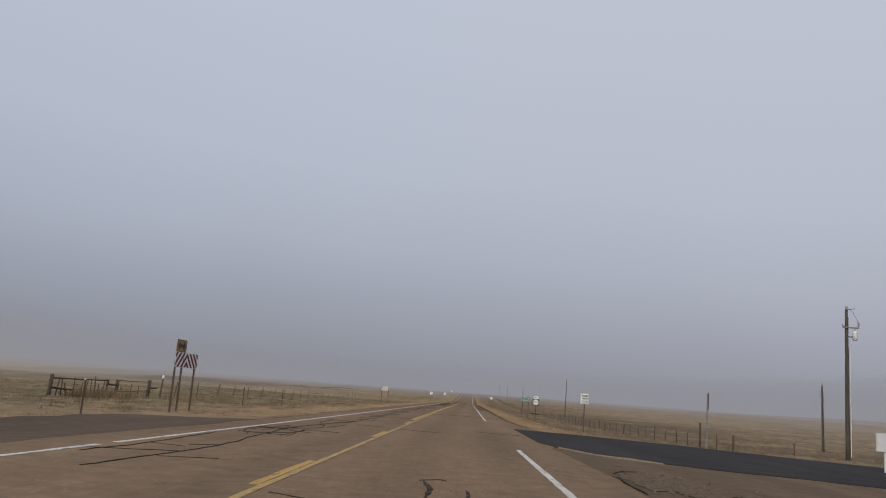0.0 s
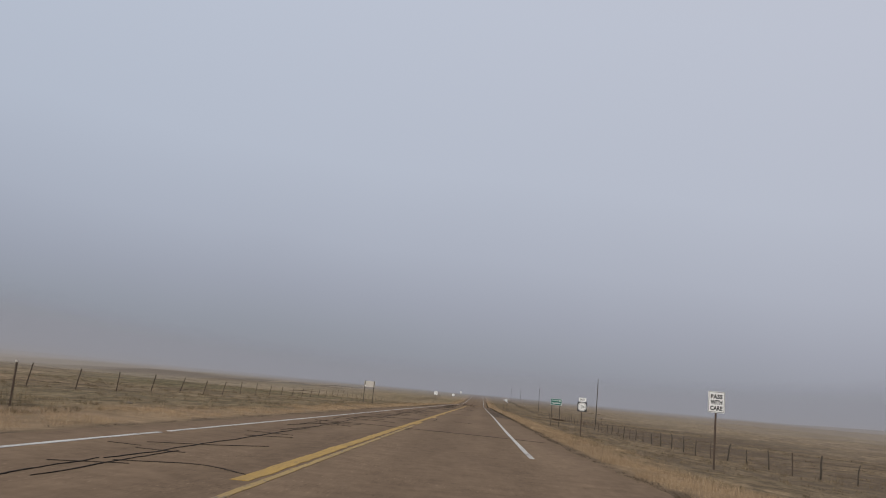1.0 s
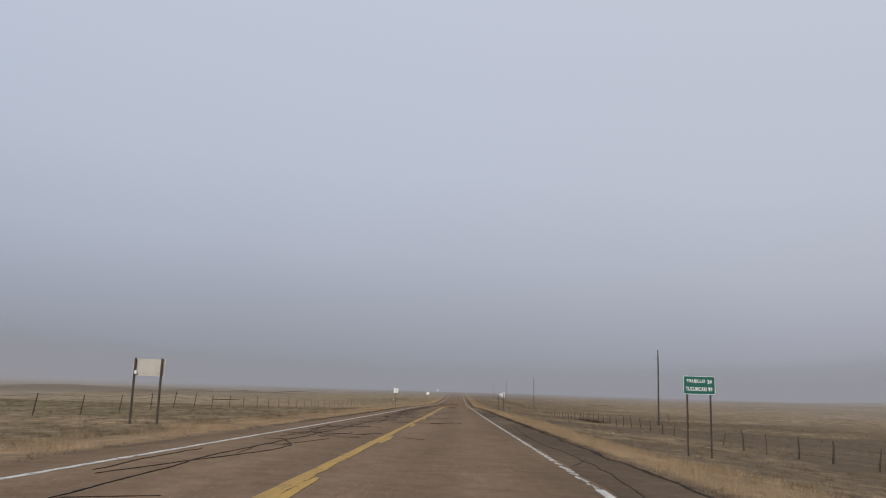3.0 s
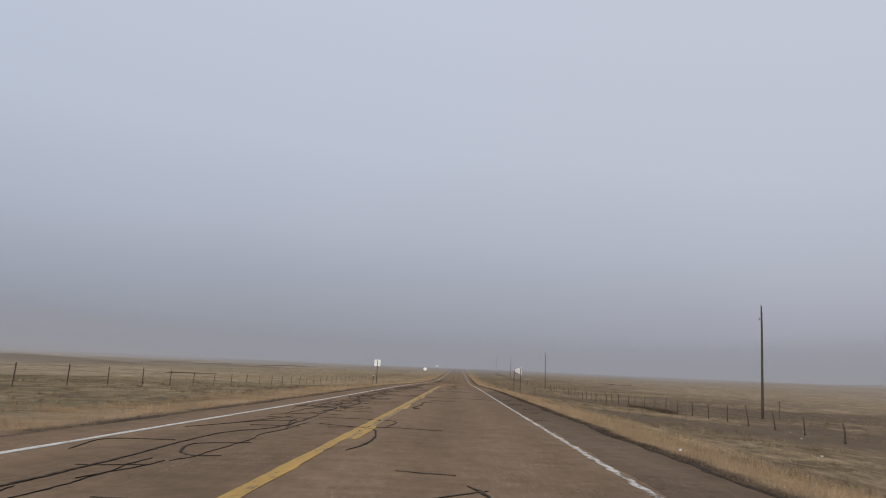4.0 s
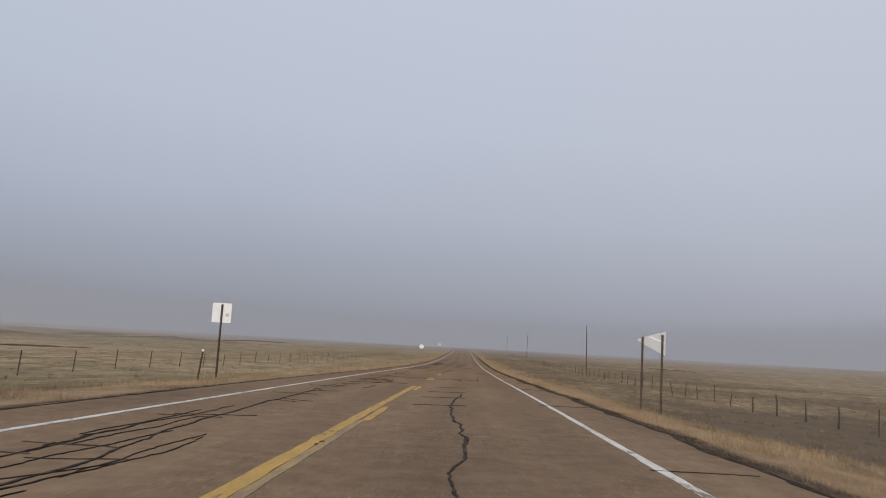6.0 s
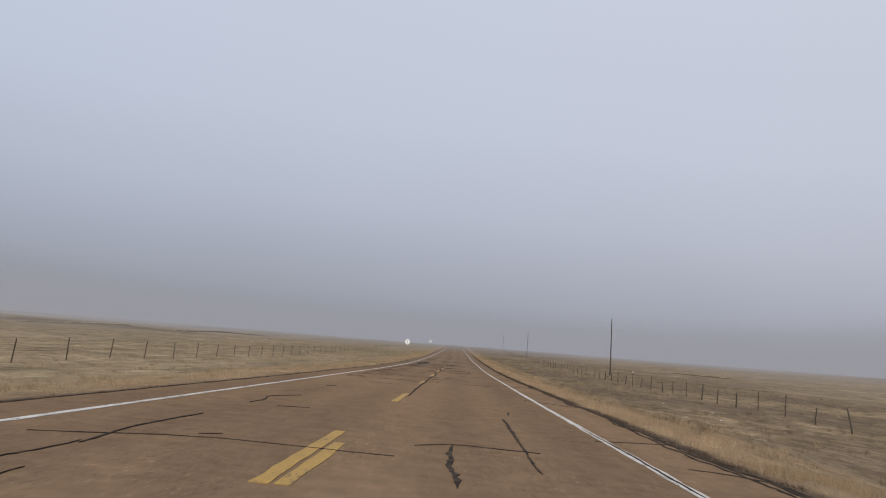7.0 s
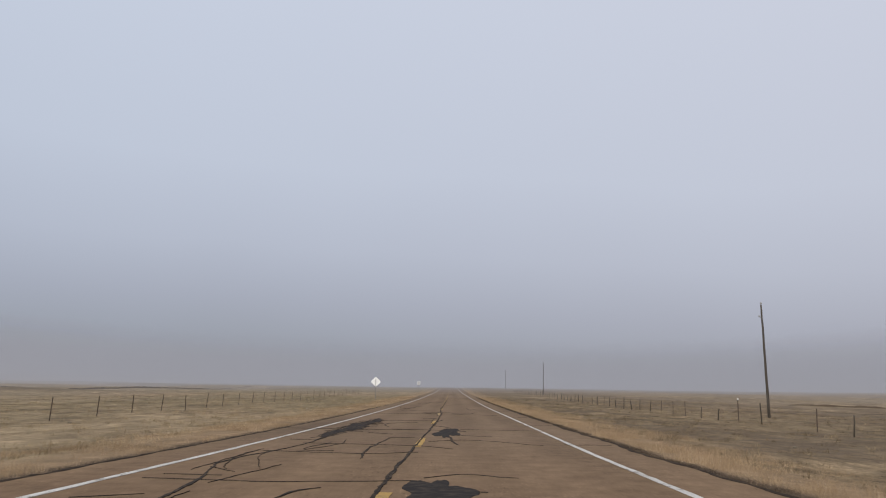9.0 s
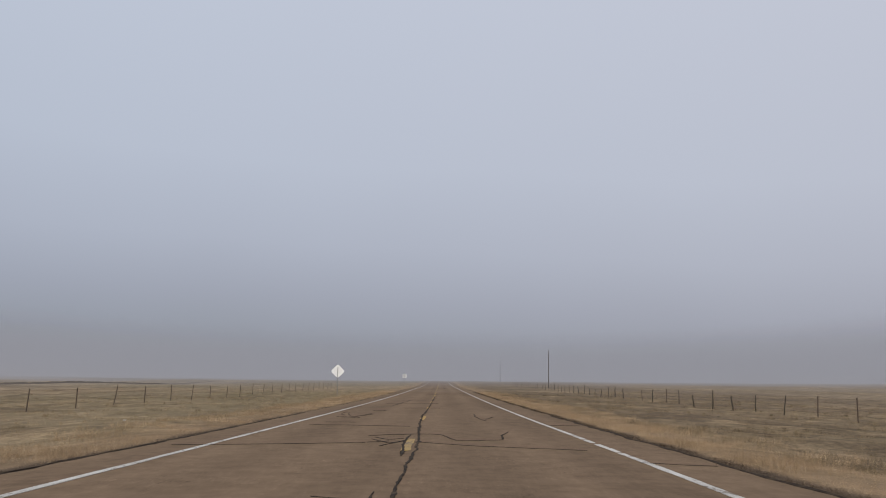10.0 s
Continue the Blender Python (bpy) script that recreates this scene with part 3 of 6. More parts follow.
def pavement(name, label, rows, material, thick=0.14, kind="structure", category="road", lift=0.0, sag=lambda X: 0.0):
    """A sheet of pavement from rows of (y, left X, right X), with edges that go down into the soil."""
    verts, across, faces = [], [], []
    cols = 9
    for y, l, r in rows:
        for k in range(cols):
            X = l + (r - l) * k / (cols - 1)
            verts.append(at(X, y, lift + float(sag(X))))
            across.append(X)
        verts += [at(l - 0.04, y, lift - thick + float(sag(l))), at(r + 0.04, y, lift - thick + float(sag(r)))]
        across += [l, r]
    w = cols + 2
    for n in range(len(rows) - 1):
        a, b = n * w, (n + 1) * w
        faces += [(a + k, a + k + 1, b + k + 1, b + k) for k in range(cols - 1)]
        faces += [(a + cols, a, b, b + cols), (a + cols - 1, a + cols + 1, b + cols + 1, b + cols - 1)]
    me = raw_mesh(name, verts, faces, material)
    me.attributes.new("across", "FLOAT", "POINT").data.foreach_set("value", across)
    return tagged(new(name, me), label, category, kind=kind)


def main_road():
    rng = np.random.default_rng(3)
    ys = np.concatenate([np.arange(-60, 420, 0.5), np.arange(420, 640, 2.0), np.arange(640, 1500, 20)])
    left = left_edge(ys) + 0.08 * rough(ys, ys * 0, 1.9) + rng.normal(0, 0.025, len(ys))
    right = right_edge(ys) + rng.normal(0, 0.02, len(ys))
    return pavement("road", "weathered brownish two-lane asphalt highway with tar-sealed cracks", list(zip(ys, left, right)), ASPHALT)


ROAD = main_road()
shoulder_y = np.arange(96, 192.1, 0.6)
pavement("shoulder", "dark pocked asphalt shoulder outside the edge line", [(y, 3.71 + 0.03 * math.sin(y * 1.7) + 0.9 * float(1 - ease((y - 96) / 5) + ease((y - 186) / 6)), float(right_edge(y))) for y in shoulder_y], SHOULDER, 0.02, lift=0.0025)
def crumbled_edge(edge, sign, y0, y1, seed):
    """Dark soil and broken asphalt that has washed along the pavement's edge."""
    rng = np.random.default_rng(seed)
    ys = np.arange(y0, y1, 0.28)
    scallop = np.clip(0.55 + 0.45 * rough(ys, ys * 0, 0.55, seed) + 0.25 * rough(ys, ys * 0, 2.6, 2 + seed), 0.12, 1.3) * np.clip(np.minimum(ys - y0, y1 - ys) / 3, 0.1, 1)
    inner = edge(ys) - sign * (0.02 + 0.075 * scallop + 0.012 * rng.normal(0, 1, len(ys)))
    outer = edge(ys) + sign * (0.07 + 0.06 * scallop + 0.02 * rng.normal(0, 1, len(ys)))
    verts = []
    for y, a, b in zip(ys, inner, outer):
        mid = float(edge(y))
        verts += [at(a, y, -0.004), at(a + sign * 0.012, y, 0.008), at(mid, y, 0.012 + 0.004 * rng.normal()), at(b, y, float(land(b, y)) + 0.012), at(b + sign * 0.03, y, float(land(b + sign * 0.03, y)) - 0.02)]
    faces = []
    for n in range(len(ys) - 1):
        faces += [(5 * n + k, 5 * n + k + 1, 5 * n + k + 6, 5 * n + k + 5) for k in range(4)]
    part("crumbled_edge", raw_mesh("crumbled_edge", verts, faces, EDGE_SOIL), None, ROAD, "dark crumbled pavement edge")


crumbled_edge(right_edge, 1, 92, 345, 1)
crumbled_edge(left_edge, -1, 196, 345, 2)
layby_y = np.arange(-60, 28.1, 0.5)
pavement("layby", "dark worn asphalt pull-off along the highway", [(y, -4.1 - 3.4 * float(1 - ease((y - 22.5) / 5.5)) + 0.1 * math.sin(y * 2.3), -4.05) for y in layby_y], LAYBY, 0.12, lift=-0.014)
apron_y = np.arange(-14, 24.1, 0.5)
pavement("apron", "old crumbling asphalt apron beside the highway", [(y, 4.6, 4.9 + 12 * math.sqrt(max(0.0, 1 - ((y - 5) / 19.5) ** 2)) + 0.1 * math.sin(y * 3)) for y in apron_y], SHOULDER, 0.12, lift=-0.012, sag=side_sag)


def side_near(X):
    """The near edge of the side road, which flares where it joins the highway."""
    return 18.9 + 6.6 * math.exp(-((X - 4.5) / 1.1)) + 0.10 * math.sin(X * 2.1) + 0.05 * math.sin(X * 5.3)


def side_road():
    """A strip of fresh black asphalt that turns off to the right with a flared mouth."""
    verts, across, faces = [], [], []
    steps, cols = 60, 9
    for n in range(steps):
        X = 4.55 + 46 * (n / (steps - 1)) ** 1.5
        flare = math.exp(-((X - 4.5) / 2.2) ** 1.0)
        near = side_near(X)
        far = 36.2 + 1.6 * flare + 0.12 * math.sin(X * 1.7 + 1)
        for k in range(cols):
            y = near + (far - near) * k / (cols - 1)
            verts.append(at(X, y, 0.008 + float(side_sag(X)) + 0.10 * float(ease((X - 30) / 15) * land(X, y))))
            across.append(y)
    for n in range(steps - 1):
        faces += [(n * cols + k, (n + 1) * cols + k, (n + 1) * cols + k + 1, n * cols + k + 1) for k in range(cols - 1)]
    me = raw_mesh("side_road", verts, faces, FRESH)
    me.attributes.new("across", "FLOAT", "POINT").data.foreach_set("value", across)
    ob = tagged(new("side_road", me), "fresh black asphalt side road joining the highway", "road", kind="structure")
    lip = bmesh.new()
    before = None
    for n in range(7):
        X = 4.9 + 0.33 * n
        y = side_near(X)
        h = 0.016 + 0.008 * math.sin(X * 5.3)
        row = [lip.verts.new(at(X, y + d, z + float(side_sag(X)))) for d, z in ((-0.22 - 0.07 * math.sin(X * 3.7), -0.02), (-0.06, h), (0.05, h), (0.10, 0.0))]
        if before:
            for k in range(3):
                lip.faces.new((before[k], row[k], row[k + 1], before[k + 1]))
        before = row
    part("lip", lip, LIP, ob, "pale gravelly edge of the new surface", True)
    thick = ob.modifiers.new("thickness", "SOLIDIFY")
    thick.thickness, thick.offset = 0.09, -1


side_road()


# ---- road markings and tar seams, all parts of the road ----
def ribbon(name, pts, widths, material, lift, rng, ragged=0.0, label=""):
    """A thin raised strip along points (X, y) of the road."""
    verts, faces = [], []
    pts = np.asarray(pts, float)
    for n, (X, y) in enumerate(pts):
        a, b = pts[max(n - 1, 0)], pts[min(n + 1, len(pts) - 1)]
        way = (b - a) / max(np.linalg.norm(b - a), 1e-6)
        side = np.array([way[1], -way[0]])
        w = widths[n] if hasattr(widths, "__len__") else widths
        for s in (-1, 1):
            q = pts[n] + s * side * w / 2 * (1 + ragged * rng.normal())
            verts.append(at(q[0], q[1], lift))
    faces = [(2 * n, 2 * n + 1, 2 * n + 3, 2 * n + 2) for n in range(len(pts) - 1)]
    me = raw_mesh(name, verts, faces, material)
    # a skirt, so that the strip stands on the road
    bm = bmesh.new()
    bm.from_mesh(me)
    rim = bmesh.ops.extrude_edge_only(bm, edges=[e for e in bm.edges if e.is_boundary])
    for v in (g for g in rim["geom"] if isinstance(g, bmesh.types.BMVert)):
        v.co.z -= lift + 0.004
    bmesh.ops.recalc_face_normals(bm, faces=bm.faces[:])
    bm.to_mesh(me)
    bm.free()
    return part(name, me, None, ROAD, label)


def line_along(X, y0, y1, w, material, name, rng, lift=0.006):
    ys = np.arange(y0, y1 + 0.2, 0.45 if y1 - y0 < 150 else 0.8)
    return ribbon(name, [(X(y) if callable(X) else X, y) for y in ys], w, material, lift, rng, 0.11)


def markings():
    rng = np.random.default_rng(8)

    def left_x(y):
        return -3.24 - 0.36 * float(ease((y - 196) / 50))

    def right_x(y):
        return 3.6 + 0.09 * float(ease((y - 296) / 18) * (1 - ease((y - 325) / 20)))

    for y0, y1 in ((-40, 20.4), (49.2, 104), (190, 308.6), (308.8, 309.3), (309.5, 310.3), (310.6, 311.2), (311.5, 312.4), (312.6, 313.3), (313.6, 314.4), (314.6, 315.5), (315.7, 316.3), (316.6, 317.5), (317.7, 318.6), (318.8, 326.5), (326.7, 327.6), (327.75, 328.9), (329.1, 330.0), (330.2, 331.6), (331.75, 333.0), (333.2, 640)):
        line_along(right_x, y0, y1, 0.11, WHITE_PAINT, "edge_line", rng)
    for y0, y1 in ((-40, 12.6), (13.3, 46.2), (46.6, 73.6), (74.1, 118.6), (118.8, 640)):
        line_along(left_x, y0, y1, 0.11, WHITE_PAINT, "edge_line", rng)
    # a stretch where the edge line is broken into slanting pieces by the cracked shoulder
    y = 104.2
    while y < 190:
        step = 0.30 + 0.75 * rng.random()
        skew = (0.014 + 0.024 * rng.random()) * (1 - 0.6 * float(ease((y - 165) / 20)))
        wide = 0.066 + 0.024 * rng.random()
        spine = [(3.6 + skew * (1 - 2 * u) + 0.006 * rng.normal(), y + step * u) for u in (0, 0.16, 0.38, 0.62, 0.84, 1)]
        ribbon("edge_line", spine, [wide * 0.45, wide * 0.9, wide, wide, wide * 0.9, wide * 0.5], WHITE_WORN, 0.005 + 0.002 * rng.random(), rng, 0.16)
        y += step + (rng.uniform(-0.07, 0.08) if y > 125 else rng.uniform(0.0, 0.26))
    line_along(0.115, -40, 62, 0.095, YELLOW_FADED, "centre_line", rng)
    line_along(-0.10, 40.2, 118, 0.20, YELLOW_PAINT, "centre_line", rng)
    line_along(-0.113, 118, 216, 0.165, YELLOW_PAINT, "centre_line", rng)
    line_along(0.02, 138, 200, 0.10, YELLOW_GONE, "centre_line", rng, 0.004)
    for y0 in np.arange(-15.5, 36, 12.3):
        line_along(-0.005, y0, y0 + 3.6, 0.115, YELLOW_PAINT, "centre_dash", rng)
    for y0 in np.arange(62, 215, 12.4):
        ys = [y0 + 1.6, y0 + 1.85, y0 + 2.3, y0 + 3.0, y0 + 3.7, y0 + 4.4, y0 + 4.8, y0 + 5.2]
        ribbon("centre_dash", [(0.075 + 0.006 * rng.normal(), y) for y in ys], [0.07, 0.12, 0.13, 0.13, 0.13, 0.125, 0.11, 0.06], YELLOW_PAINT, 0.0075, rng, 0.12)
    line_along(-0.105, 225.0, 229.4, 0.15, YELLOW_PAINT, "centre_dash", rng)
    line_along(0.085, 225.0, 228.4, 0.14, YELLOW_PAINT, "centre_dash", rng)
    for n in range(30):
        y0 = 237.2 + 12.5 * n + (1.9 if n > 5 else 0)
        line_along(0.02, y0, y0 + (2.7 if n > 5 else 3.4) + 0.5 * rng.random(), 0.15, YELLOW_FADED if n == 7 else YELLOW_PAINT, "centre_dash", rng)


def seam(rng, *pts, w=0.045, wander=0.06, ragged=0.22):
    """One tar-sealed crack that runs crookedly through a few corners (X, y), thins out in places and ends in a point."""
    p = [np.array(q, float) for q in pts]
    p = [2 * p[0] - p[1], *p, 2 * p[-1] - p[-2]]
    out, along = [], []
    for a, b, c, d in zip(p, p[1:], p[2:], p[3:]):
        n = max(4, int(np.linalg.norm((c - b) * (1, 0.6)) / 0.065))
        u = np.arange(n)[:, None] / n
        out.append(b + u * (c - a) / 2 + u * u * (2 * a - 5 * b + 4 * c - d) / 2 + u**3 * (3 * b - 3 * c + d - a) / 2)
        along += [abs(c[1] - b[1]) > 2.5 * abs(c[0] - b[0])] * n
    out = np.concatenate([*out, p[-2][None]])
    along = np.array(along + along[-1:])
    m = len(out)
    run = np.concatenate([[0], np.cumsum(np.linalg.norm(np.diff(out, axis=0) * (1, 0.6), axis=1))])
    # slow sway, sharp kinks and a fine tremble
    kinks = np.interp(run, np.arange(0, run[-1] + 0.6, 0.3), rng.normal(0, 1, len(np.arange(0, run[-1] + 0.6, 0.3))))
    phase = rng.uniform(0, 6.28, 3)
    sway = 0.5 * np.sin(run * 1.9 + phase[0]) + 0.3 * np.sin(run * 5.1 + phase[1]) + 0.45 * kinks + 0.16 * rng.normal(0, 1, m)
    way = np.gradient(out, axis=0)
    side = np.stack([np.abs(way[:, 1]), np.abs(way[:, 0]) * 2.0], 1)
    side = side / np.maximum(np.linalg.norm(side, axis=1, keepdims=True), 1e-6)
    hold = np.minimum(1, np.minimum(run, run[-1] - run) / 0.25 + 0.2)
    out = out + side * (wander * np.where(along, 0.55, 0.75) * sway * hold)[:, None]
    thin = np.interp(run, np.arange(0, run[-1] + 1.4, 0.7), rng.uniform(0.12, 1.15, len(np.arange(0, run[-1] + 1.4, 0.7))))
    widths = w * np.where(along, 0.66, 0.62) * (0.35 + 0.55 * thin + 0.10 * np.sin(run * 8 + phase[2]) + 0.12 * rng.normal(0, 1, m))
    widths = np.maximum(widths * np.clip(np.minimum(run, run[-1] - run) / 0.3 + 0.12, 0, 1), 0.004)
    return ribbon("tar_seam", out, widths.tolist(), TAR, 0.010, rng, ragged)


def blot(rng, X, y, rx, ry, name="tar_patch", material=None):
    """An irregular flat patch of tar with a broken outline."""
    n = 72
    a = np.linspace(0, 2 * np.pi, n, endpoint=False)
    r = 1 + 0.24 * np.sin(a * 2 + rng.random() * 6) + 0.2 * np.sin(a * 5 + rng.random() * 6) + 0.07 * np.sin(a * 11 + rng.random() * 6) + rng.normal(0, 0.035, n)
    bm = bmesh.new()
    top = [bm.verts.new(at(X + rx * r[k] * math.cos(a[k]), y + ry * r[k] * math.sin(a[k]), 0.009)) for k in range(n)]
    low = [bm.verts.new(at(X + 1.03 * rx * r[k] * math.cos(a[k]), y + 1.03 * ry * r[k] * math.sin(a[k]), -0.004)) for k in range(n)]
    bm.faces.new(top)
    for k in range(n):
        bm.faces.new((low[k], low[(k + 1) % n], top[(k + 1) % n], top[k]))
    return part(name, bm, material or TAR_WORN, ROAD)


def seams():
    rng = np.random.default_rng(21)
    # first stretch, by the junction
    seam(rng, (1.70, 11.0), (1.95, 11.25), (2.05, 11.15), w=0.10)
    seam(rng, (1.76, 11.0), (1.84, 10.2), (1.85, 9.0), w=0.10)
    seam(rng, (2.30, 10.2), (2.36, 9.8), (2.28, 9.2), w=0.10)
    seam(rng, (0.3, 8.5), (0.85, 8.2))
    seam(rng, (-2.98, 11.4), (-2.9, 14.6), (-3.05, 18))
    seam(rng, (-2.15, 9.6), (-1.91, 14.1), (-2.36, 23.1), (-1.75, 33.3), (-2.0, 41.0), w=0.05)
    seam(rng, (-3.1, 12.0), (-1.9, 12.6))
    seam(rng, (-2.9, 21.5), (-1.8, 24.0), (-2.6, 29))
    seam(rng, (0.2, 27.5), (1.6, 27.0), w=0.025)
    seam(rng, (2.7, 30.5), (4.3, 30.0), w=0.03)
    seam(rng, (4.90, 15.0), (4.82, 13.4), (4.76, 11.5), w=0.045, wander=0.04, ragged=0.4)
    seam(rng, (4.88, 14.9), (5.15, 15.6), (5.5, 15.9), w=0.05, wander=0.04, ragged=0.4)
    blot(rng, 5.55, 13.3, 0.62, 1.7, "pothole", SHOULDER_BED)
    blot(rng, 6.4, 12.6, 0.35, 0.9, "pothole", SHOULDER_BED)
    # second
    seam(rng, (-1.95, 41.0), (-1.9, 46.1), (-2.0, 58.6), (-2.47, 66), w=0.05)
    seam(rng, (-2.55, 43.8), (-1.7, 44.5), (-1.05, 45.3), w=0.04)
    seam(rng, (-1.8, 40.9), (-1.0, 41.3), (-0.2, 40.8), w=0.04)
    seam(rng, (-2.86, 58.7), (-0.85, 59.1), (0.44, 58.9), (1.58, 58.9), (3.48, 58.5), (4.6, 58.1), w=0.045)
    seam(rng, (-1.95, 56.5), (-1.88, 57.8), (-1.66, 58.9), w=0.05)
    seam(rng, (-1.77, 56.6), (-1.29, 56.2), w=0.05)
    seam(rng, (-2.4, 62.2), (-2.38, 65.2), (-1.79, 66.5), (-1.9, 75.1), w=0.055, wander=0.03)
    seam(rng, (-2.25, 63.5), (-0.69, 63.3), w=0.035)
    seam(rng, (-1.64, 69.5), (-0.08, 70.5), w=0.03)
    seam(rng, (-1.3, 48.3), (-2.1, 47.6), w=0.05)
    seam(rng, (-2.47, 66), (-1.92, 71.3), (-1.83, 76.1), (-2.06, 83), (-1.71, 90.4), (-1.83, 99), w=0.06)
    seam(rng, (-3.0, 75.9), (-2.0, 76.0), (-1.2, 76.4), w=0.045)
    seam(rng, (-1.55, 76.5), (-1.45, 77.4), (-1.62, 78.6), w=0.05)
    seam(rng, (-2.5, 83.4), (-1.4, 82.4), (-0.4, 79.6), w=0.05)
    seam(rng, (-2.3, 85.5), (-1.5, 84.0), (-1.3, 88.8), w=0.05)
    seam(rng, (-2.6, 92.0), (-1.2, 93.4), (-0.5, 92.4), w=0.05)
    seam(rng, (0.34, 70.5), (0.4, 72.6), (0.34, 75.2), w=0.035)
    seam(rng, (0.4, 93.0), (1.9, 93.4), w=0.03)


def seams_middle():
    rng = np.random.default_rng(22)
    seam(rng, (-1.83, 99), (-2.2, 108), (-2.02, 117.8), (-1.97, 133), (-2.04, 136.2), (-1.99, 138.3), (-1.51, 140), (-1.56, 143.7), (-1.87, 150.8), w=0.06)
    seam(rng, (-1.05, 134.6), (-1.36, 134.5), (-1.67, 135.0), (-1.78, 136.0), (-1.17, 136.5), w=0.05, wander=0.02)
    seam(rng, (-2.85, 134.6), (-3.06, 135.9), (-2.81, 136.3), (-2.2, 136.4), w=0.045, wander=0.02)
    seam(rng, (0.22, 136.0), (0.37, 137.4), (0.28, 139.5), (0.01, 140.7), (-1.04, 141.5), w=0.06, wander=0.02)
    seam(rng, (0.32, 141.4), (0.36, 143.3), (-0.17, 143.8), (-1.43, 143.8), w=0.045, wander=0.02)
    seam(rng, (1.04, 133.9), (1.7, 133.7), w=0.04)
    seam(rng, (-0.72, 140.6), (0.39, 141.2), (1.42, 141.0), w=0.03)
    seam(rng, (-2.9, 139.0), (-2.2, 141.5), (-1.6, 142.2), w=0.04)
    seam(rng, (-2.6, 144.0), (-1.9, 145.5), (-1.7, 148.6), w=0.05)
    seam(rng, (-2.6, 104), (-1.6, 110.5), (-2.4, 114), w=0.05)
    seam(rng, (-3.0, 117.2), (-1.6, 117.4), (-0.55, 117.3), w=0.05)
    seam(rng, (-0.95, 117.2), (-0.62, 118.2), (-0.35, 118.5), w=0.06)
    seam(rng, (-2.6, 123), (-1.3, 124.2), w=0.04)
    seam(rng, (-1.1, 131.2), (0.6, 131.0), (2.0, 132.6), w=0.05)
    seam(rng, (0.7, 130.5), (1.1, 130.2), (1.3, 131.0), w=0.06)
    seam(rng, (1.8, 132.9), (2.05, 131.9), w=0.07)
    seam(rng, (-2.4, 148.7), (-1.83, 149.4), (-1.64, 153.3), (-2.52, 161), (-2.9, 171.2), (-2.84, 180), w=0.08)
    seam(rng, (-2.9, 149.4), (-1.9, 149.6), (-1.17, 149.7), w=0.06)
    seam(rng, (-2.0, 150.4), (-1.3, 150.8), (-0.9, 150.2), w=0.05)
    seam(rng, (-2.6, 152.4), (-1.6, 152.9), (-0.75, 153.8), w=0.05)
    seam(rng, (-2.3, 153.4), (-2.05, 151.8), (-2.4, 150.6), w=0.07)
    seam(rng, (-2.6, 155.5), (-1.5, 155.2), (-0.4, 156.4), w=0.04)
    seam(rng, (-2.7, 158.0), (-1.3, 159.3), w=0.05)
    seam(rng, (0.47, 150.8), (0.28, 152.0), (0.39, 153.5), (0.46, 154.8), (0.40, 156.9), (0.55, 157.6), w=0.10, wander=0.05)
    blot(rng, 0.42, 151.25, 0.07, 0.55, material=TAR)
    seam(rng, (0.40, 157.2), (0.88, 158.4), w=0.03)
    seam(rng, (0.3, 165.2), (0.6, 165.0), w=0.09)
    seam(rng, (-2.9, 165.4), (-1.39, 165.3), (-0.09, 165.2), (0.88, 164.9), (2.17, 164.9), (3.56, 164.7), w=0.04)
    seam(rng, (0.30, 164.2), (0.27, 165.1), (0.5, 165.9), w=0.11, wander=0.03)
    seam(rng, (-0.69, 166.5), (-0.32, 167.4), (-0.09, 168.5), w=0.05, wander=0.02)
    seam(rng, (-2.5, 171.0), (-2.25, 171.3), (-2.49, 173.1), (-2.68, 175.6), (-2.08, 177.5), w=0.06, wander=0.02)
    seam(rng, (-2.78, 167.9), (-2.31, 168.7), (-2.39, 169.4), (-2.05, 170.3), w=0.05, wander=0.02)
    seam(rng, (-1.85, 164.3), (-1.93, 165.5), (-1.85, 166.5), (-1.33, 166.8), w=0.06, wander=0.02)
    seam(rng, (-2.4, 172), (-1.2, 174.5), w=0.05)
    seam(rng, (-2.05, 179.9), (-0.67, 180.1), (0.5, 180.0), (1.89, 180.4), (3.5, 180.2), w=0.06)
    seam(rng, (1.42, 179.2), (1.62, 181.0), (1.99, 183.2), w=0.09)
    seam(rng, (1.6, 181.2), (1.3, 182.0), w=0.05)
    seam(rng, (-0.45, 181.2), (-0.28, 180.2), w=0.08)
    seam(rng, (-2.4, 181.4), (-1.52, 185), (-2.3, 188.5), (-1.55, 192.8), (-1.98, 199.3), (-2.3, 210), w=0.07)


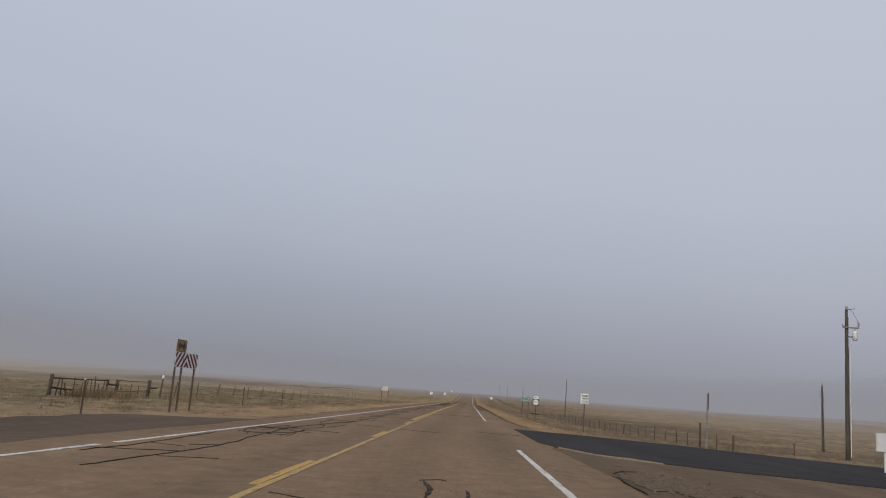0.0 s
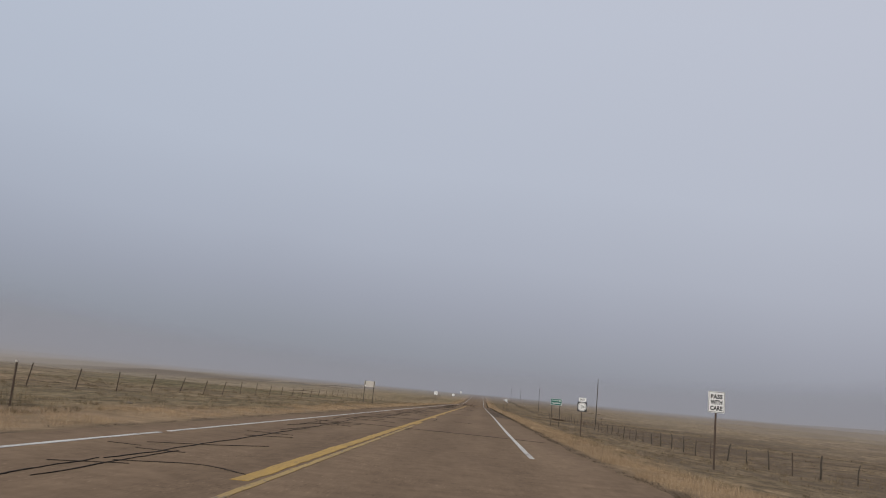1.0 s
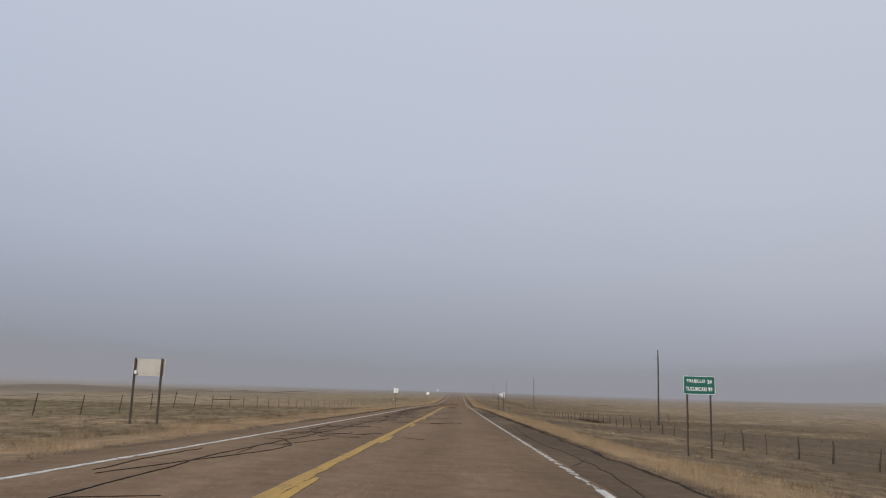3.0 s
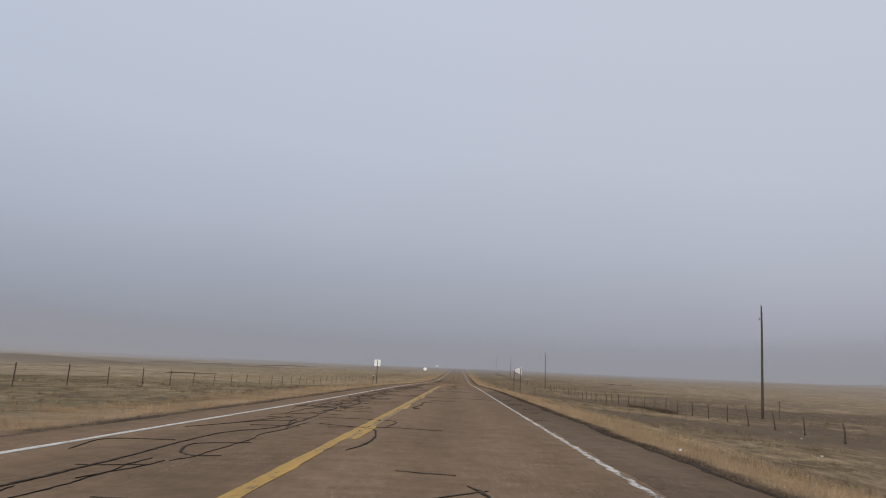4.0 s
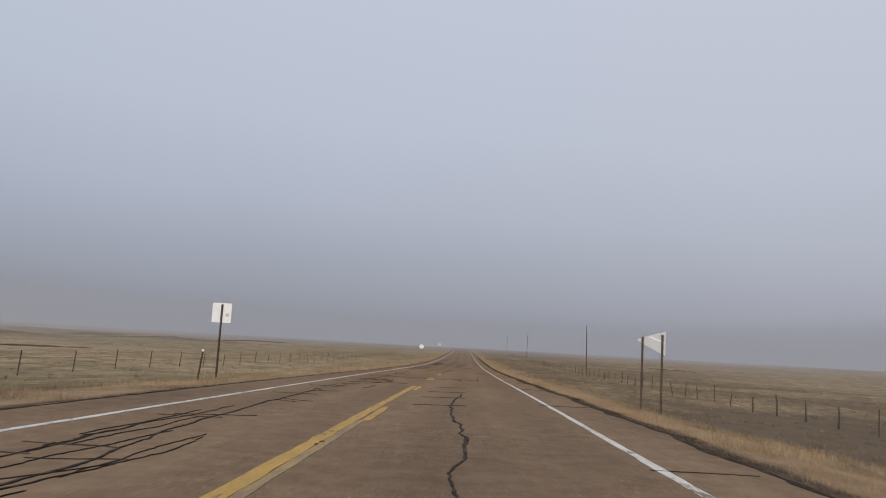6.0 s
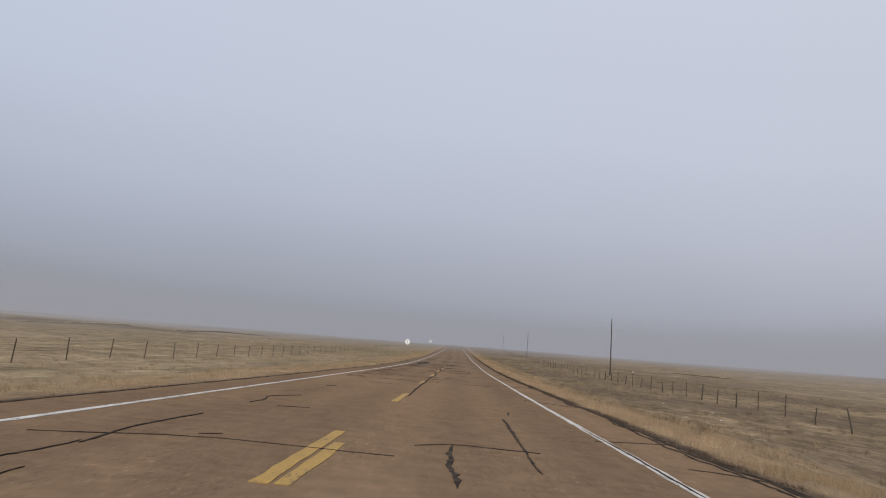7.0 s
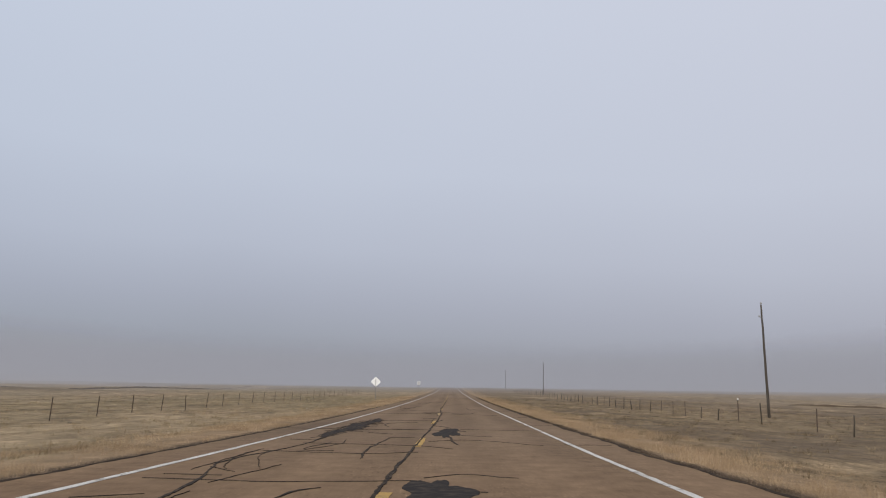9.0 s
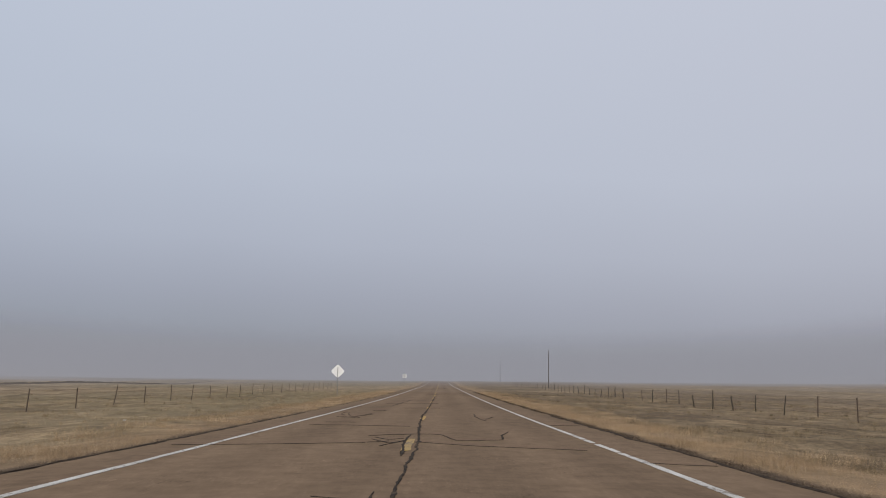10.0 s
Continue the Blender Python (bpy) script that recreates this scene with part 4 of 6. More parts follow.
def seams_far():
    rng = np.random.default_rng(23)
    seam(rng, (3.60, 226.0), (3.61, 229.5), (3.59, 233.5), w=0.05, wander=0.02)
    seam(rng, (4.05, 228.3), (4.4, 228.1), (4.75, 227.6), w=0.05)
    seam(rng, (4.62, 236), (4.50, 231.5), (4.60, 226.5), w=0.07, wander=0.1)
    seam(rng, (-2.7, 182.6), (-1.7, 183.0), w=0.05)
    seam(rng, (-2.8, 185.6), (-1.2, 186.6), w=0.05)
    seam(rng, (-2.6, 190.0), (-1.4, 190.6), w=0.04)
    seam(rng, (1.64, 192.4), (1.45, 194.5), (1.6, 197.5), (1.3, 205), (1.5, 212), w=0.07, wander=0.09)
    seam(rng, (0.2, 186.5), (0.42, 188.2), (0.4, 190.5), w=0.09)
    for y in (205, 208.5, 212, 216):
        seam(rng, (0.5, y), (1.6, y + 0.6), w=0.06)
    seam(rng, (2.42, 235.4), (2.5, 236.6), w=0.06)
    seam(rng, (0.9, 228.5), (1.4, 228.9), (2.4, 228.7), w=0.05)
    seam(rng, (1.36, 228.8), (1.33, 227.4), (1.4, 225.5), w=0.09)
    seam(rng, (2.25, 234.3), (2.24, 230.4), (2.21, 227.6), (2.23, 226.8), w=0.08, wander=0.02)
    seam(rng, (-2.1, 226.4), (-2.26, 228.4), (-2.19, 230.5), w=0.06, wander=0.02)
    seam(rng, (-2.9, 227.0), (-1.32, 227.6), (-0.32, 227.5), (0.76, 227.3), w=0.04)
    seam(rng, (-1.46, 227.9), (-1.24, 228.1), w=0.12)
    seam(rng, (-2.26, 233.4), (-2.23, 234.4), (-2.37, 235.6), (-1.95, 236.7), w=0.05, wander=0.02)
    # the open seam along the middle
    seam(rng, (0.14, 240), (0.10, 248.4), (0.10, 255.4), (0.11, 259.1), (0.17, 263.1), (0.15, 266), (0.07, 268.5), (0.05, 271), (0.12, 273.4), (0.165, 275.4), (0.155, 279.4), (0.05, 282), (-0.08, 288), (-0.03, 301), (0.1, 313), (0.16, 322), (0.13, 324.3), (0.19, 326.4), (0.15, 330), (0.05, 335), (-0.04, 342.5), (0.02, 350), (0.1, 385), w=0.10, wander=0.034, ragged=0.38)
    seam(rng, (-0.35, 251.6), (0.0, 251.2), (0.2, 250.6), w=0.05)
    for y0, y1 in ((269.4, 274.9), (287, 294), (314, 321), (325.5, 331.5)):
        seam(rng, (0.0, y0), (-0.08, (y0 + y1) / 2), (-0.06, y1), w=0.09, wander=0.03)
    seam(rng, (1.7, 252.6), (2.8, 252.8), w=0.03)
    seam(rng, (-2.4, 258.4), (-1.32, 258.8), (-0.93, 258.6), (0.0, 258.8), (0.42, 259.0), w=0.05, wander=0.03)
    seam(rng, (-1.1, 258.7), (-0.85, 258.62), (-0.55, 258.72), w=0.09, wander=0.02)
    seam(rng, (-0.04, 259.7), (0.42, 260.1), w=0.045, wander=0.03)
    seam(rng, (0.74, 259.7), (0.90, 260.0), (0.97, 260.7), (1.14, 261.1), w=0.10, wander=0.03)
    seam(rng, (-2.95, 261.1), (-2.4, 261.6), w=0.04)
    seam(rng, (-2.8, 263.0), (-2.35, 263.2), w=0.035)
    seam(rng, (0.06, 266.2), (0.74, 266.7), w=0.05, wander=0.03)
    seam(rng, (1.35, 266.8), (1.9, 266.7), w=0.022)
    seam(rng, (2.15, 266.5), (2.65, 266.3), w=0.02)
    seam(rng, (-2.64, 267.8), (-1.5, 268.3), (-0.44, 268.4), w=0.03, wander=0.03)
    seam(rng, (-3.2, 253.8), (-2.5, 253.7), w=0.045, wander=0.03)
    seam(rng, (-3.08, 252.5), (-2.3, 252.7), w=0.04, wander=0.03)
    seam(rng, (-3.1, 255.5), (-2.7, 257.6), (-2.12, 258.2), w=0.05, wander=0.05)
    seam(rng, (-1.82, 252.3), (-0.37, 252.7), w=0.035, wander=0.03)
    seam(rng, (0.22, 252.9), (0.65, 252.8), w=0.035)
    seam(rng, (0.08, 256.5), (0.67, 256.3), w=0.035)
    seam(rng, (-2.95, 257.5), (-2.99, 261.6), (-3.08, 263.5), (-2.98, 267.3), (-3.05, 276.5), (-3.3, 286), w=0.10, wander=0.07)
    seam(rng, (-2.3, 242.3), (-2.1, 242.8), w=0.05)
    seam(rng, (-2.6, 273.2), (-1.2, 273.5), (0.0, 273.6), w=0.035)
    seam(rng, (-2.9, 275.9), (-1.4, 276.6), (-0.2, 277.0), w=0.035)
    seam(rng, (1.2, 274.6), (2.05, 274.4), w=0.03)
    seam(rng, (0.2, 283.2), (1.3, 283.6), (2.2, 283.5), w=0.04)


def seams_last():
    rng = np.random.default_rng(24)
    seam(rng, (2.13, 283.5), (2.14, 279.5), (2.12, 275.2), (2.22, 273.9), (2.3, 272.8), w=0.065, wander=0.02)
    seam(rng, (0.1, 281.3), (1.4, 281.1), (2.5, 280.8), w=0.03)
    seam(rng, (-3.1, 287.3), (-1.4, 287.0), (-0.15, 286.4), w=0.03)
    seam(rng, (-3.0, 289.8), (-0.9, 289.9), (-0.1, 289.7), w=0.03)
    seam(rng, (-3.2, 292.0), (-1.6, 291.8), (0.3, 292.2), w=0.045)
    seam(rng, (-1.1, 290.0), (-1.0, 290.8), (-0.78, 291.2), w=0.09)
    seam(rng, (-2.2, 289.6), (-2.5, 292.2), (-2.93, 295.2), (-2.5, 300), (-2.78, 307), w=0.08)
    seam(rng, (-2.9, 297.6), (-1.0, 297.2), (0.1, 297.8), w=0.04)
    seam(rng, (-0.82, 295.8), (-0.95, 298.0), (-0.84, 303.3), w=0.07)
    seam(rng, (-2.6, 300.3), (-0.2, 300.0), (0.8, 299.0), w=0.04)
    seam(rng, (-0.9, 303.2), (-0.2, 303.4), w=0.04)
    blot(rng, 0.62, 290.9, 0.34, 1.5)
    blot(rng, 0.62, 306.4, 0.30, 2.6)
    seam(rng, (0.72, 304.5), (0.78, 301.8), (0.95, 300.4), w=0.10)
    seam(rng, (0.4, 292.6), (0.95, 293.2), (1.7, 292.8), w=0.05)
    seam(rng, (0.9, 305.0), (1.9, 304.6), w=0.04)
    seam(rng, (0.2, 301.8), (1.3, 302.6), (2.9, 300.8), w=0.035)
    seam(rng, (-1.2, 308.6), (0.4, 308.2), (1.2, 307.6), w=0.05)
    # a broad strip of the left lane that has been smeared with sealer
    strip = [(-2.60 + 0.10 * math.sin(y * 0.9) + 0.012 * (y - 303) + rng.normal(0, 0.02), y) for y in np.arange(302.8, 319.4, 0.14)]
    wide = [0.62 * math.sin(math.pi * (n + 1) / (len(strip) + 1)) ** 0.6 * rng.uniform(0.72, 1.1) for n in range(len(strip))]
    ribbon("tar_strip", strip, wide, TAR_SMEAR, 0.008, rng, 0.2, "smeared strip of worn sealer")
    for off in (-0.14, 0.03, 0.15):
        seam(rng, (-2.62 + off, 303.4), (-2.62 + off * 1.3, 309.5), (-2.5 + off * 0.6, 318.0), w=0.06, wander=0.10, ragged=0.35)
    seam(rng, (1.05, 309.1), (2.3, 309.0), (3.55, 308.9), w=0.03)
    seam(rng, (0.74, 309.8), (0.44, 311.2), (0.08, 312.3), (0.12, 315.6), (0.36, 318.7), w=0.06, wander=0.02)
    seam(rng, (-3.01, 308.8), (-2.7, 312.0), (-2.3, 312.7), (-1.79, 312.8), w=0.04, wander=0.02)
    blot(rng, 0.75, 308.3, 0.30, 1.1)
    seam(rng, (-4.5, 308.2), (-2.4, 308.0), (-0.2, 308.4), w=0.04)
    seam(rng, (-1.39, 310.3), (-1.72, 312.6), (-1.45, 313.9), (-0.6, 315.0), w=0.05)
    seam(rng, (-2.49, 316.6), (-1.2, 317.1), (0.0, 317.4), w=0.03)
    seam(rng, (-4.2, 327.4), (-2.6, 327.8), (-0.83, 328.5), w=0.04, wander=0.03)
    seam(rng, (-0.80, 329.6), (-0.55, 328.9), (-0.34, 328.5), (-0.08, 329.2), w=0.08, wander=0.02)
    seam(rng, (-0.78, 330.2), (-0.45, 329.5), (-0.15, 329.9), w=0.07, wander=0.02)
    seam(rng, (-0.95, 330.6), (-0.4, 331.2), (0.55, 331.4), (0.95, 329.4), (1.93, 329.7), w=0.05)


def seams_beyond():
    rng = np.random.default_rng(25)
    seam(rng, (1.9, 329.8), (2.0, 331.0), (2.27, 332.8), w=0.07)
    seam(rng, (0.1, 328.8), (1.4, 327.8), (3.2, 327.0), w=0.035)
    seam(rng, (-0.8, 328.6), (-0.4, 329.0), w=0.06)
    seam(rng, (-0.5, 327.6), (0.0, 329.6), w=0.06)
    seam(rng, (2.05, 338.6), (1.86, 341.5), (1.9, 345), w=0.05)
    seam(rng, (2.1, 340), (2.5, 342.2), w=0.04)
    seam(rng, (-3.0, 335.5), (-0.2, 335.0), w=0.03)
    seam(rng, (-2.4, 341), (-1.9, 344), w=0.05)
    seam(rng, (-1.9, 356), (-1.4, 372), w=0.06)
    for y in np.arange(352, 470, 9.0):
        x0 = -3.2 + 3 * rng.random()
        seam(rng, (x0, y), (x0 + 1.2 + 2 * rng.random(), y + rng.normal(0, 0.5)), w=0.04)
    # the cracked shoulder beyond the edge line
    seam(rng, (3.95, 101), (4.2, 109), (4.0, 118), (4.3, 131), w=0.035, wander=0.07)
    for n in range(17):
        y, x0 = rng.uniform(98, 190), rng.uniform(3.7, 4.0)
        seam(rng, (x0, y), (x0 + rng.uniform(0.25, 0.7), y + rng.normal(0.4, 0.6)), w=rng.uniform(0.015, 0.032))
    for y in np.arange(196, 345, 11.7):
        seam(rng, (3.3 + rng.random() * 0.4, y), (4.6, y + rng.normal(0, 0.6)), w=0.03)
    # hairlines straight across
    for y in np.arange(14, 330, 14.6):
        x0 = -3.0 + 4.5 * rng.random()
        seam(rng, (x0, y), (x0 + 0.4 + 0.9 * rng.random(), y + rng.normal(0, 0.3)), w=0.011)


def pits():
    """Small dark holes where the joint under the yellow line has broken open."""
    rng = np.random.default_rng(77)
    y = 128.0
    while y < 206:
        if math.sin(y * 0.55) + 0.7 * math.sin(y * 0.21 + 1) > 0.25:
            blot(rng, -0.05 + 0.018 * rng.normal(), y, rng.uniform(0.008, 0.020), rng.uniform(0.03, 0.11), "pit", TAR)
        y += rng.uniform(0.3, 1.3)
    for y, size in ((143.6, 0.3), (158.4, 0.35), (163.9, 0.45)):
        blot(rng, -0.035, y, 0.028, size, "pit", TAR)


def crazed(seed, y0, y1, x0, x1, count, slant=0.16):
    """A web of fine sealed cracks, mostly along the road, over a stretch of one lane."""
    rng = np.random.default_rng(seed)
    for n in range(count):
        X, y = rng.uniform(x0, x1), rng.uniform(y0, y1)
        if rng.random() < 0.62:
            length = rng.uniform(1.5, 5.0)
            dx = rng.normal(0, slant) * length
            seam(rng, (X, y), (np.clip(X + dx * 0.6, x0, x1), y + length * 0.5), (np.clip(X + dx, x0, x1), y + length), w=rng.uniform(0.014, 0.034), wander=0.08)
        else:
            seam(rng, (X - 0.2, y), (X + rng.uniform(0.3, 0.9), y + rng.normal(0, 0.35)), w=rng.uniform(0.014, 0.03))


markings()
pits()
crazed(31, 10, 32, -3.0, -1.6, 18)
crazed(39, 32, 76, -2.8, -1.4, 18)
crazed(32, 78, 100, -2.7, -1.2, 20)
crazed(33, 104, 150, -2.9, -1.3, 36)
crazed(34, 148, 162, -2.9, -1.4, 30)
crazed(42, 162, 176, -3.05, -1.7, 16, 0.09)
crazed(35, 180, 222, -2.9, -1.3, 40)
crazed(36, 262, 280, -3.2, -2.6, 7, 0.06)
crazed(37, 286, 304, -3.0, -1.8, 14)
crazed(41, 181, 193, -2.95, -1.3, 16, 0.2)
crazed(40, 305.5, 316, -2.95, -2.3, 26, 0.05)
crazed(38, 332, 352, -3.1, -2.0, 7)
seams()
seams_middle()
seams_far()
seams_last()
seams_beyond()


# ---- road signs ----
def post_parts(sign, posts, top, foot, material, back=0.02, label=""):
    for x in posts:
        part("post", channel_bm(x, back, foot - 0.3, top), material, sign, label)


def pass_sign():
    s = thing("pass_sign", on_land(11.08, 62.55), "white PASS WITH CARE road sign on a steel post", "road sign")
    up = -float(land(11.08, 62.55))
    top, w, h = 2.27 + up, 0.61, 0.77
    cz = top - h / 2
    post_parts(s, (0.0,), top - 0.04, 0.0, RUST)
    panel = part("panel", prism_bm(rounded(w, h, 0.04, 0, cz), -0.025, -0.018), SIGN_WHITE, s)
    part("border", ring_bm(rounded(w - 0.035, h - 0.035, 0.03, 0, cz), rounded(w - 0.07, h - 0.07, 0.02, 0, cz), -0.028, -0.0245), SIGN_BLACK, panel, "black border")
    for text, wide, dz in (("PASS", 0.40, 0.20), ("WITH", 0.40, -0.01), ("CARE", 0.42, -0.22)):
        part("lettering", words(text, wide + 0.03, 0.165, 0, cz + dz, -0.029, SIGN_BLACK, 0.055), None, panel, "black capitals")
    for dz in (0.30, -0.30):
        part("bolt", bolt_bm(0, cz + dz, -0.026), STEEL, s)


def route_sign():
    X = 9.93
    s = thing("route_sign", on_land(X, 93.5), "EAST 104 route marker with black shield on a steel post", "road sign")
    up = -float(land(X, 93.5))
    post_parts(s, (0.0,), 2.02 + up, 0.0, RUST)
    top = 2.07 + up
    plate = part("direction_plate", prism_bm(rounded(0.53, 0.28, 0.03, 0, top - 0.14), -0.027, -0.020), SIGN_WHITE, s, "white EAST plate")
    part("lettering", words("EAST", 0.36, 0.15, 0, top - 0.14, -0.031, SIGN_BLACK, 0.02), None, plate, "black capitals")
    cz = top - 0.30 - 0.35
    shield = part("shield", prism_bm(rounded(0.70, 0.70, 0.03, 0, cz), -0.027, -0.020), SIGN_BLACK, s, "black square panel")
    part("disc", prism_bm(disc(0.315, 0, cz), -0.031, -0.027), SIGN_WHITE, shield, "white disc")
    part("ring", ring_bm(disc(0.272, 0, cz), disc(0.250, 0, cz), -0.034, -0.0305), SIGN_BLACK, shield, "thin black ring")
    for k in range(4):
        a = radians(90 * k)
        spike = [(-0.05, 0.255), (0.05, 0.255), (0.0, 0.315)]
        turned = [(x * math.cos(a) - z * math.sin(a), cz + x * math.sin(a) + z * math.cos(a)) for x, z in spike]
        part("ray", prism_bm(turned, -0.0335, -0.0305), SIGN_BLACK, shield)
    part("lettering", words("104", 0.34, 0.25, 0, cz, -0.035, SIGN_BLACK, 0.006), None, shield, "black numerals")


def distance_sign():
    X = 10.93
    s = thing("distance_sign", on_land(X, 125.4), "green distance sign with white town names on two thin posts", "road sign")
    up = -float(land(X, 125.4))
    top, w, h = 2.23 + up, 1.20, 0.69
    cz = top - h / 2
    post_parts(s, (-0.45, 0.42), cz + 0.15, 0.0, WOOD)
    panel = part("panel", prism_bm(rounded(w, h, 0.05, 0, cz), -0.027, -0.020), SIGN_GREEN, s)
    part("border", ring_bm(rounded(w - 0.01, h - 0.01, 0.045, 0, cz), rounded(w - 0.045, h - 0.045, 0.035, 0, cz), -0.030, -0.0265), SIGN_WHITE, panel, "white border")
    part("lettering", words("TRUJILLO", 0.70, 0.155, -0.13, cz + 0.14, -0.031, SIGN_WHITE, 0.035), None, panel, "white capitals")
    part("lettering", words("24", 0.165, 0.155, 0.385, cz + 0.14, -0.031, SIGN_WHITE, 0.035), None, panel, "white numerals")
    part("lettering", words("TUCUMCARI", 0.78, 0.155, -0.12, cz - 0.14, -0.031, SIGN_WHITE, 0.035), None, panel, "white capitals")
    part("lettering", words("99", 0.155, 0.155, 0.41, cz - 0.14, -0.031, SIGN_WHITE, 0.035), None, panel, "white numerals")


def board_back():
    """The back of a two-post sign for the other direction."""
    X = -9.95
    s = thing("sign_back", on_land(X, 125.4), "weathered grey back of a two-post road sign", "road sign", "signs facing away")
    up = -float(land(X, 125.4))
    top = 2.22 + up
    for x, lean in ((-0.52, 0.0), (0.50, 0.02)):
        part("post", box_bm(x - 0.036, x + 0.036, -0.08, -0.01, -0.3, top + 0.02, 0.008), WOOD, s, "grey wooden post")
    panel = part("panel", prism_bm(rounded(1.22, 0.64, 0.04, 0, top - 0.33), 0.0, 0.006), DULL_BACK, s)
    part("sticker", prism_bm(rounded(0.08, 0.13, 0.005, -0.47, top - 0.52), -0.085, -0.081), SIGN_WHITE, s, "small white sticker")
    for z in (top - 0.13, top - 0.53):
        part("stiffener", box_bm(-0.58, 0.58, -0.010, -0.001, z - 0.015, z + 0.015), DULL_BACK, panel)


def small_back():
    X = -7.24
    s = thing("sign_back", on_land(X, 217.0), "bright bare aluminium back of a square road sign on one post", "road sign", "signs facing away")
    up = -float(land(X, 217.0))
    top = 2.50 + up
    part("post", channel_bm(0.0, -0.005, -0.3, top - 0.05, 0.075, 0.045), DARK_WOOD, s)
    panel = part("panel", prism_bm(rounded(0.69, 0.70, 0.04, 0, top - 0.35), 0.004, 0.010), ALUMINIUM, s)
    part("sticker", prism_bm(rounded(0.12, 0.11, 0.005, 0.20, top - 0.42), 0.0, 0.0035), DULL_BACK, panel, "grey date sticker")
    p = thing("marker_post", on_land(-7.58, 216.0), "short dark steel marker post with a pale tip", "marker post", "marker posts", lean=6)
    part("stem", channel_bm(0, 0, -0.2, 1.05, 0.06, 0.03), RUST, p)
    part("tip", box_bm(-0.035, 0.035, -0.04, 0.012, 1.02, 1.10, 0.005), SIGN_WHITE, p, "white reflective tip")


def diamond_back(X, y, size, centre, label):
    s = thing("sign_back", on_land(X, y), label, "road sign", "signs facing away")
    up = -float(land(X, y))
    cz = centre + up
    r = size / math.sqrt(2)
    out = []
    for k in range(4):
        for d in (-8, 0, 8):
            a = radians(90 * k + d)
            q = r * (0.965 if d else 0.975)
            out.append((q * math.cos(a), cz + q * math.sin(a)))
    part("post", channel_bm(0, -0.004, -0.3, cz + r * 0.6, 0.06, 0.04), STEEL, s)
    part("panel", prism_bm(out, 0.004, 0.010), ALUMINIUM, s)
    for dz in (-0.3, 0.3):
        part("bolt", bolt_bm(0, cz + dz, -0.046), STEEL, s)


def pennant_back():
    """The back of a pennant-shaped no-passing sign, point to the left."""
    X = 8.2
    s = thing("pennant_sign", on_land(X, 217.2), "bare metal back of a pennant-shaped sign on two wooden posts", "road sign", "signs facing away")
    up = -float(land(X, 217.2))
    part("post", box_bm(-0.42, -0.35, -0.065, 0.0, -0.3, 2.17 + up, 0.006), DARK_WOOD, s)
    part("post", box_bm(0.28, 0.35, -0.065, 0.0, -0.3, 2.27 + up, 0.006), DARK_WOOD, s)
    panel = part("panel", prism_bm([(-0.56, 2.03 + up), (-0.53, 2.10 + up), (0.42, 2.40 + up), (0.45, 2.37 + up), (0.44, 1.56 + up), (0.40, 1.54 + up), (-0.53, 2.0 + up)], 0.004, 0.010), GREY_BACK, s)
    part("stiffener", prism_bm([(-0.12, 2.21 + up), (0.40, 2.02 + up), (0.40, 1.96 + up), (-0.16, 2.16 + up)], -0.010, 0.003), ALUMINIUM, panel, "bright diagonal strip")


def object_marker():
    X = 8.0
    s = thing("delineator", on_land(X, 193.6), "dark delineator post with three amber reflectors", "delineator", lean=0.8)
    up = -float(land(X, 193.6))
    part("post", channel_bm(0, 0, -0.25, 0.84 + up, 0.055, 0.035), RUST, s)
    for z in (0.78, 0.635, 0.50):
        bm = prism_bm(disc(0.032, 0, z + up, 20), -0.058, -0.036)
        part("reflector", bm, AMBER, s, "round amber reflector")


def clipped(shape, axis, limit, keep):
    """A convex outline cut by x = limit (axis 0) or z = limit (axis 1); keep: 1 what lies above it, -1 what lies below."""
    out = []
    for a, b in zip(shape, shape[1:] + shape[:1]):
        da, db = keep * (a[axis] - limit), keep * (b[axis] - limit)
        if da >= 0:
            out.append(a)
        if da * db < 0:
            u = da / (da - db)
            out.append((a[0] + u * (b[0] - a[0]), a[1] + u * (b[1] - a[1])))
    return out


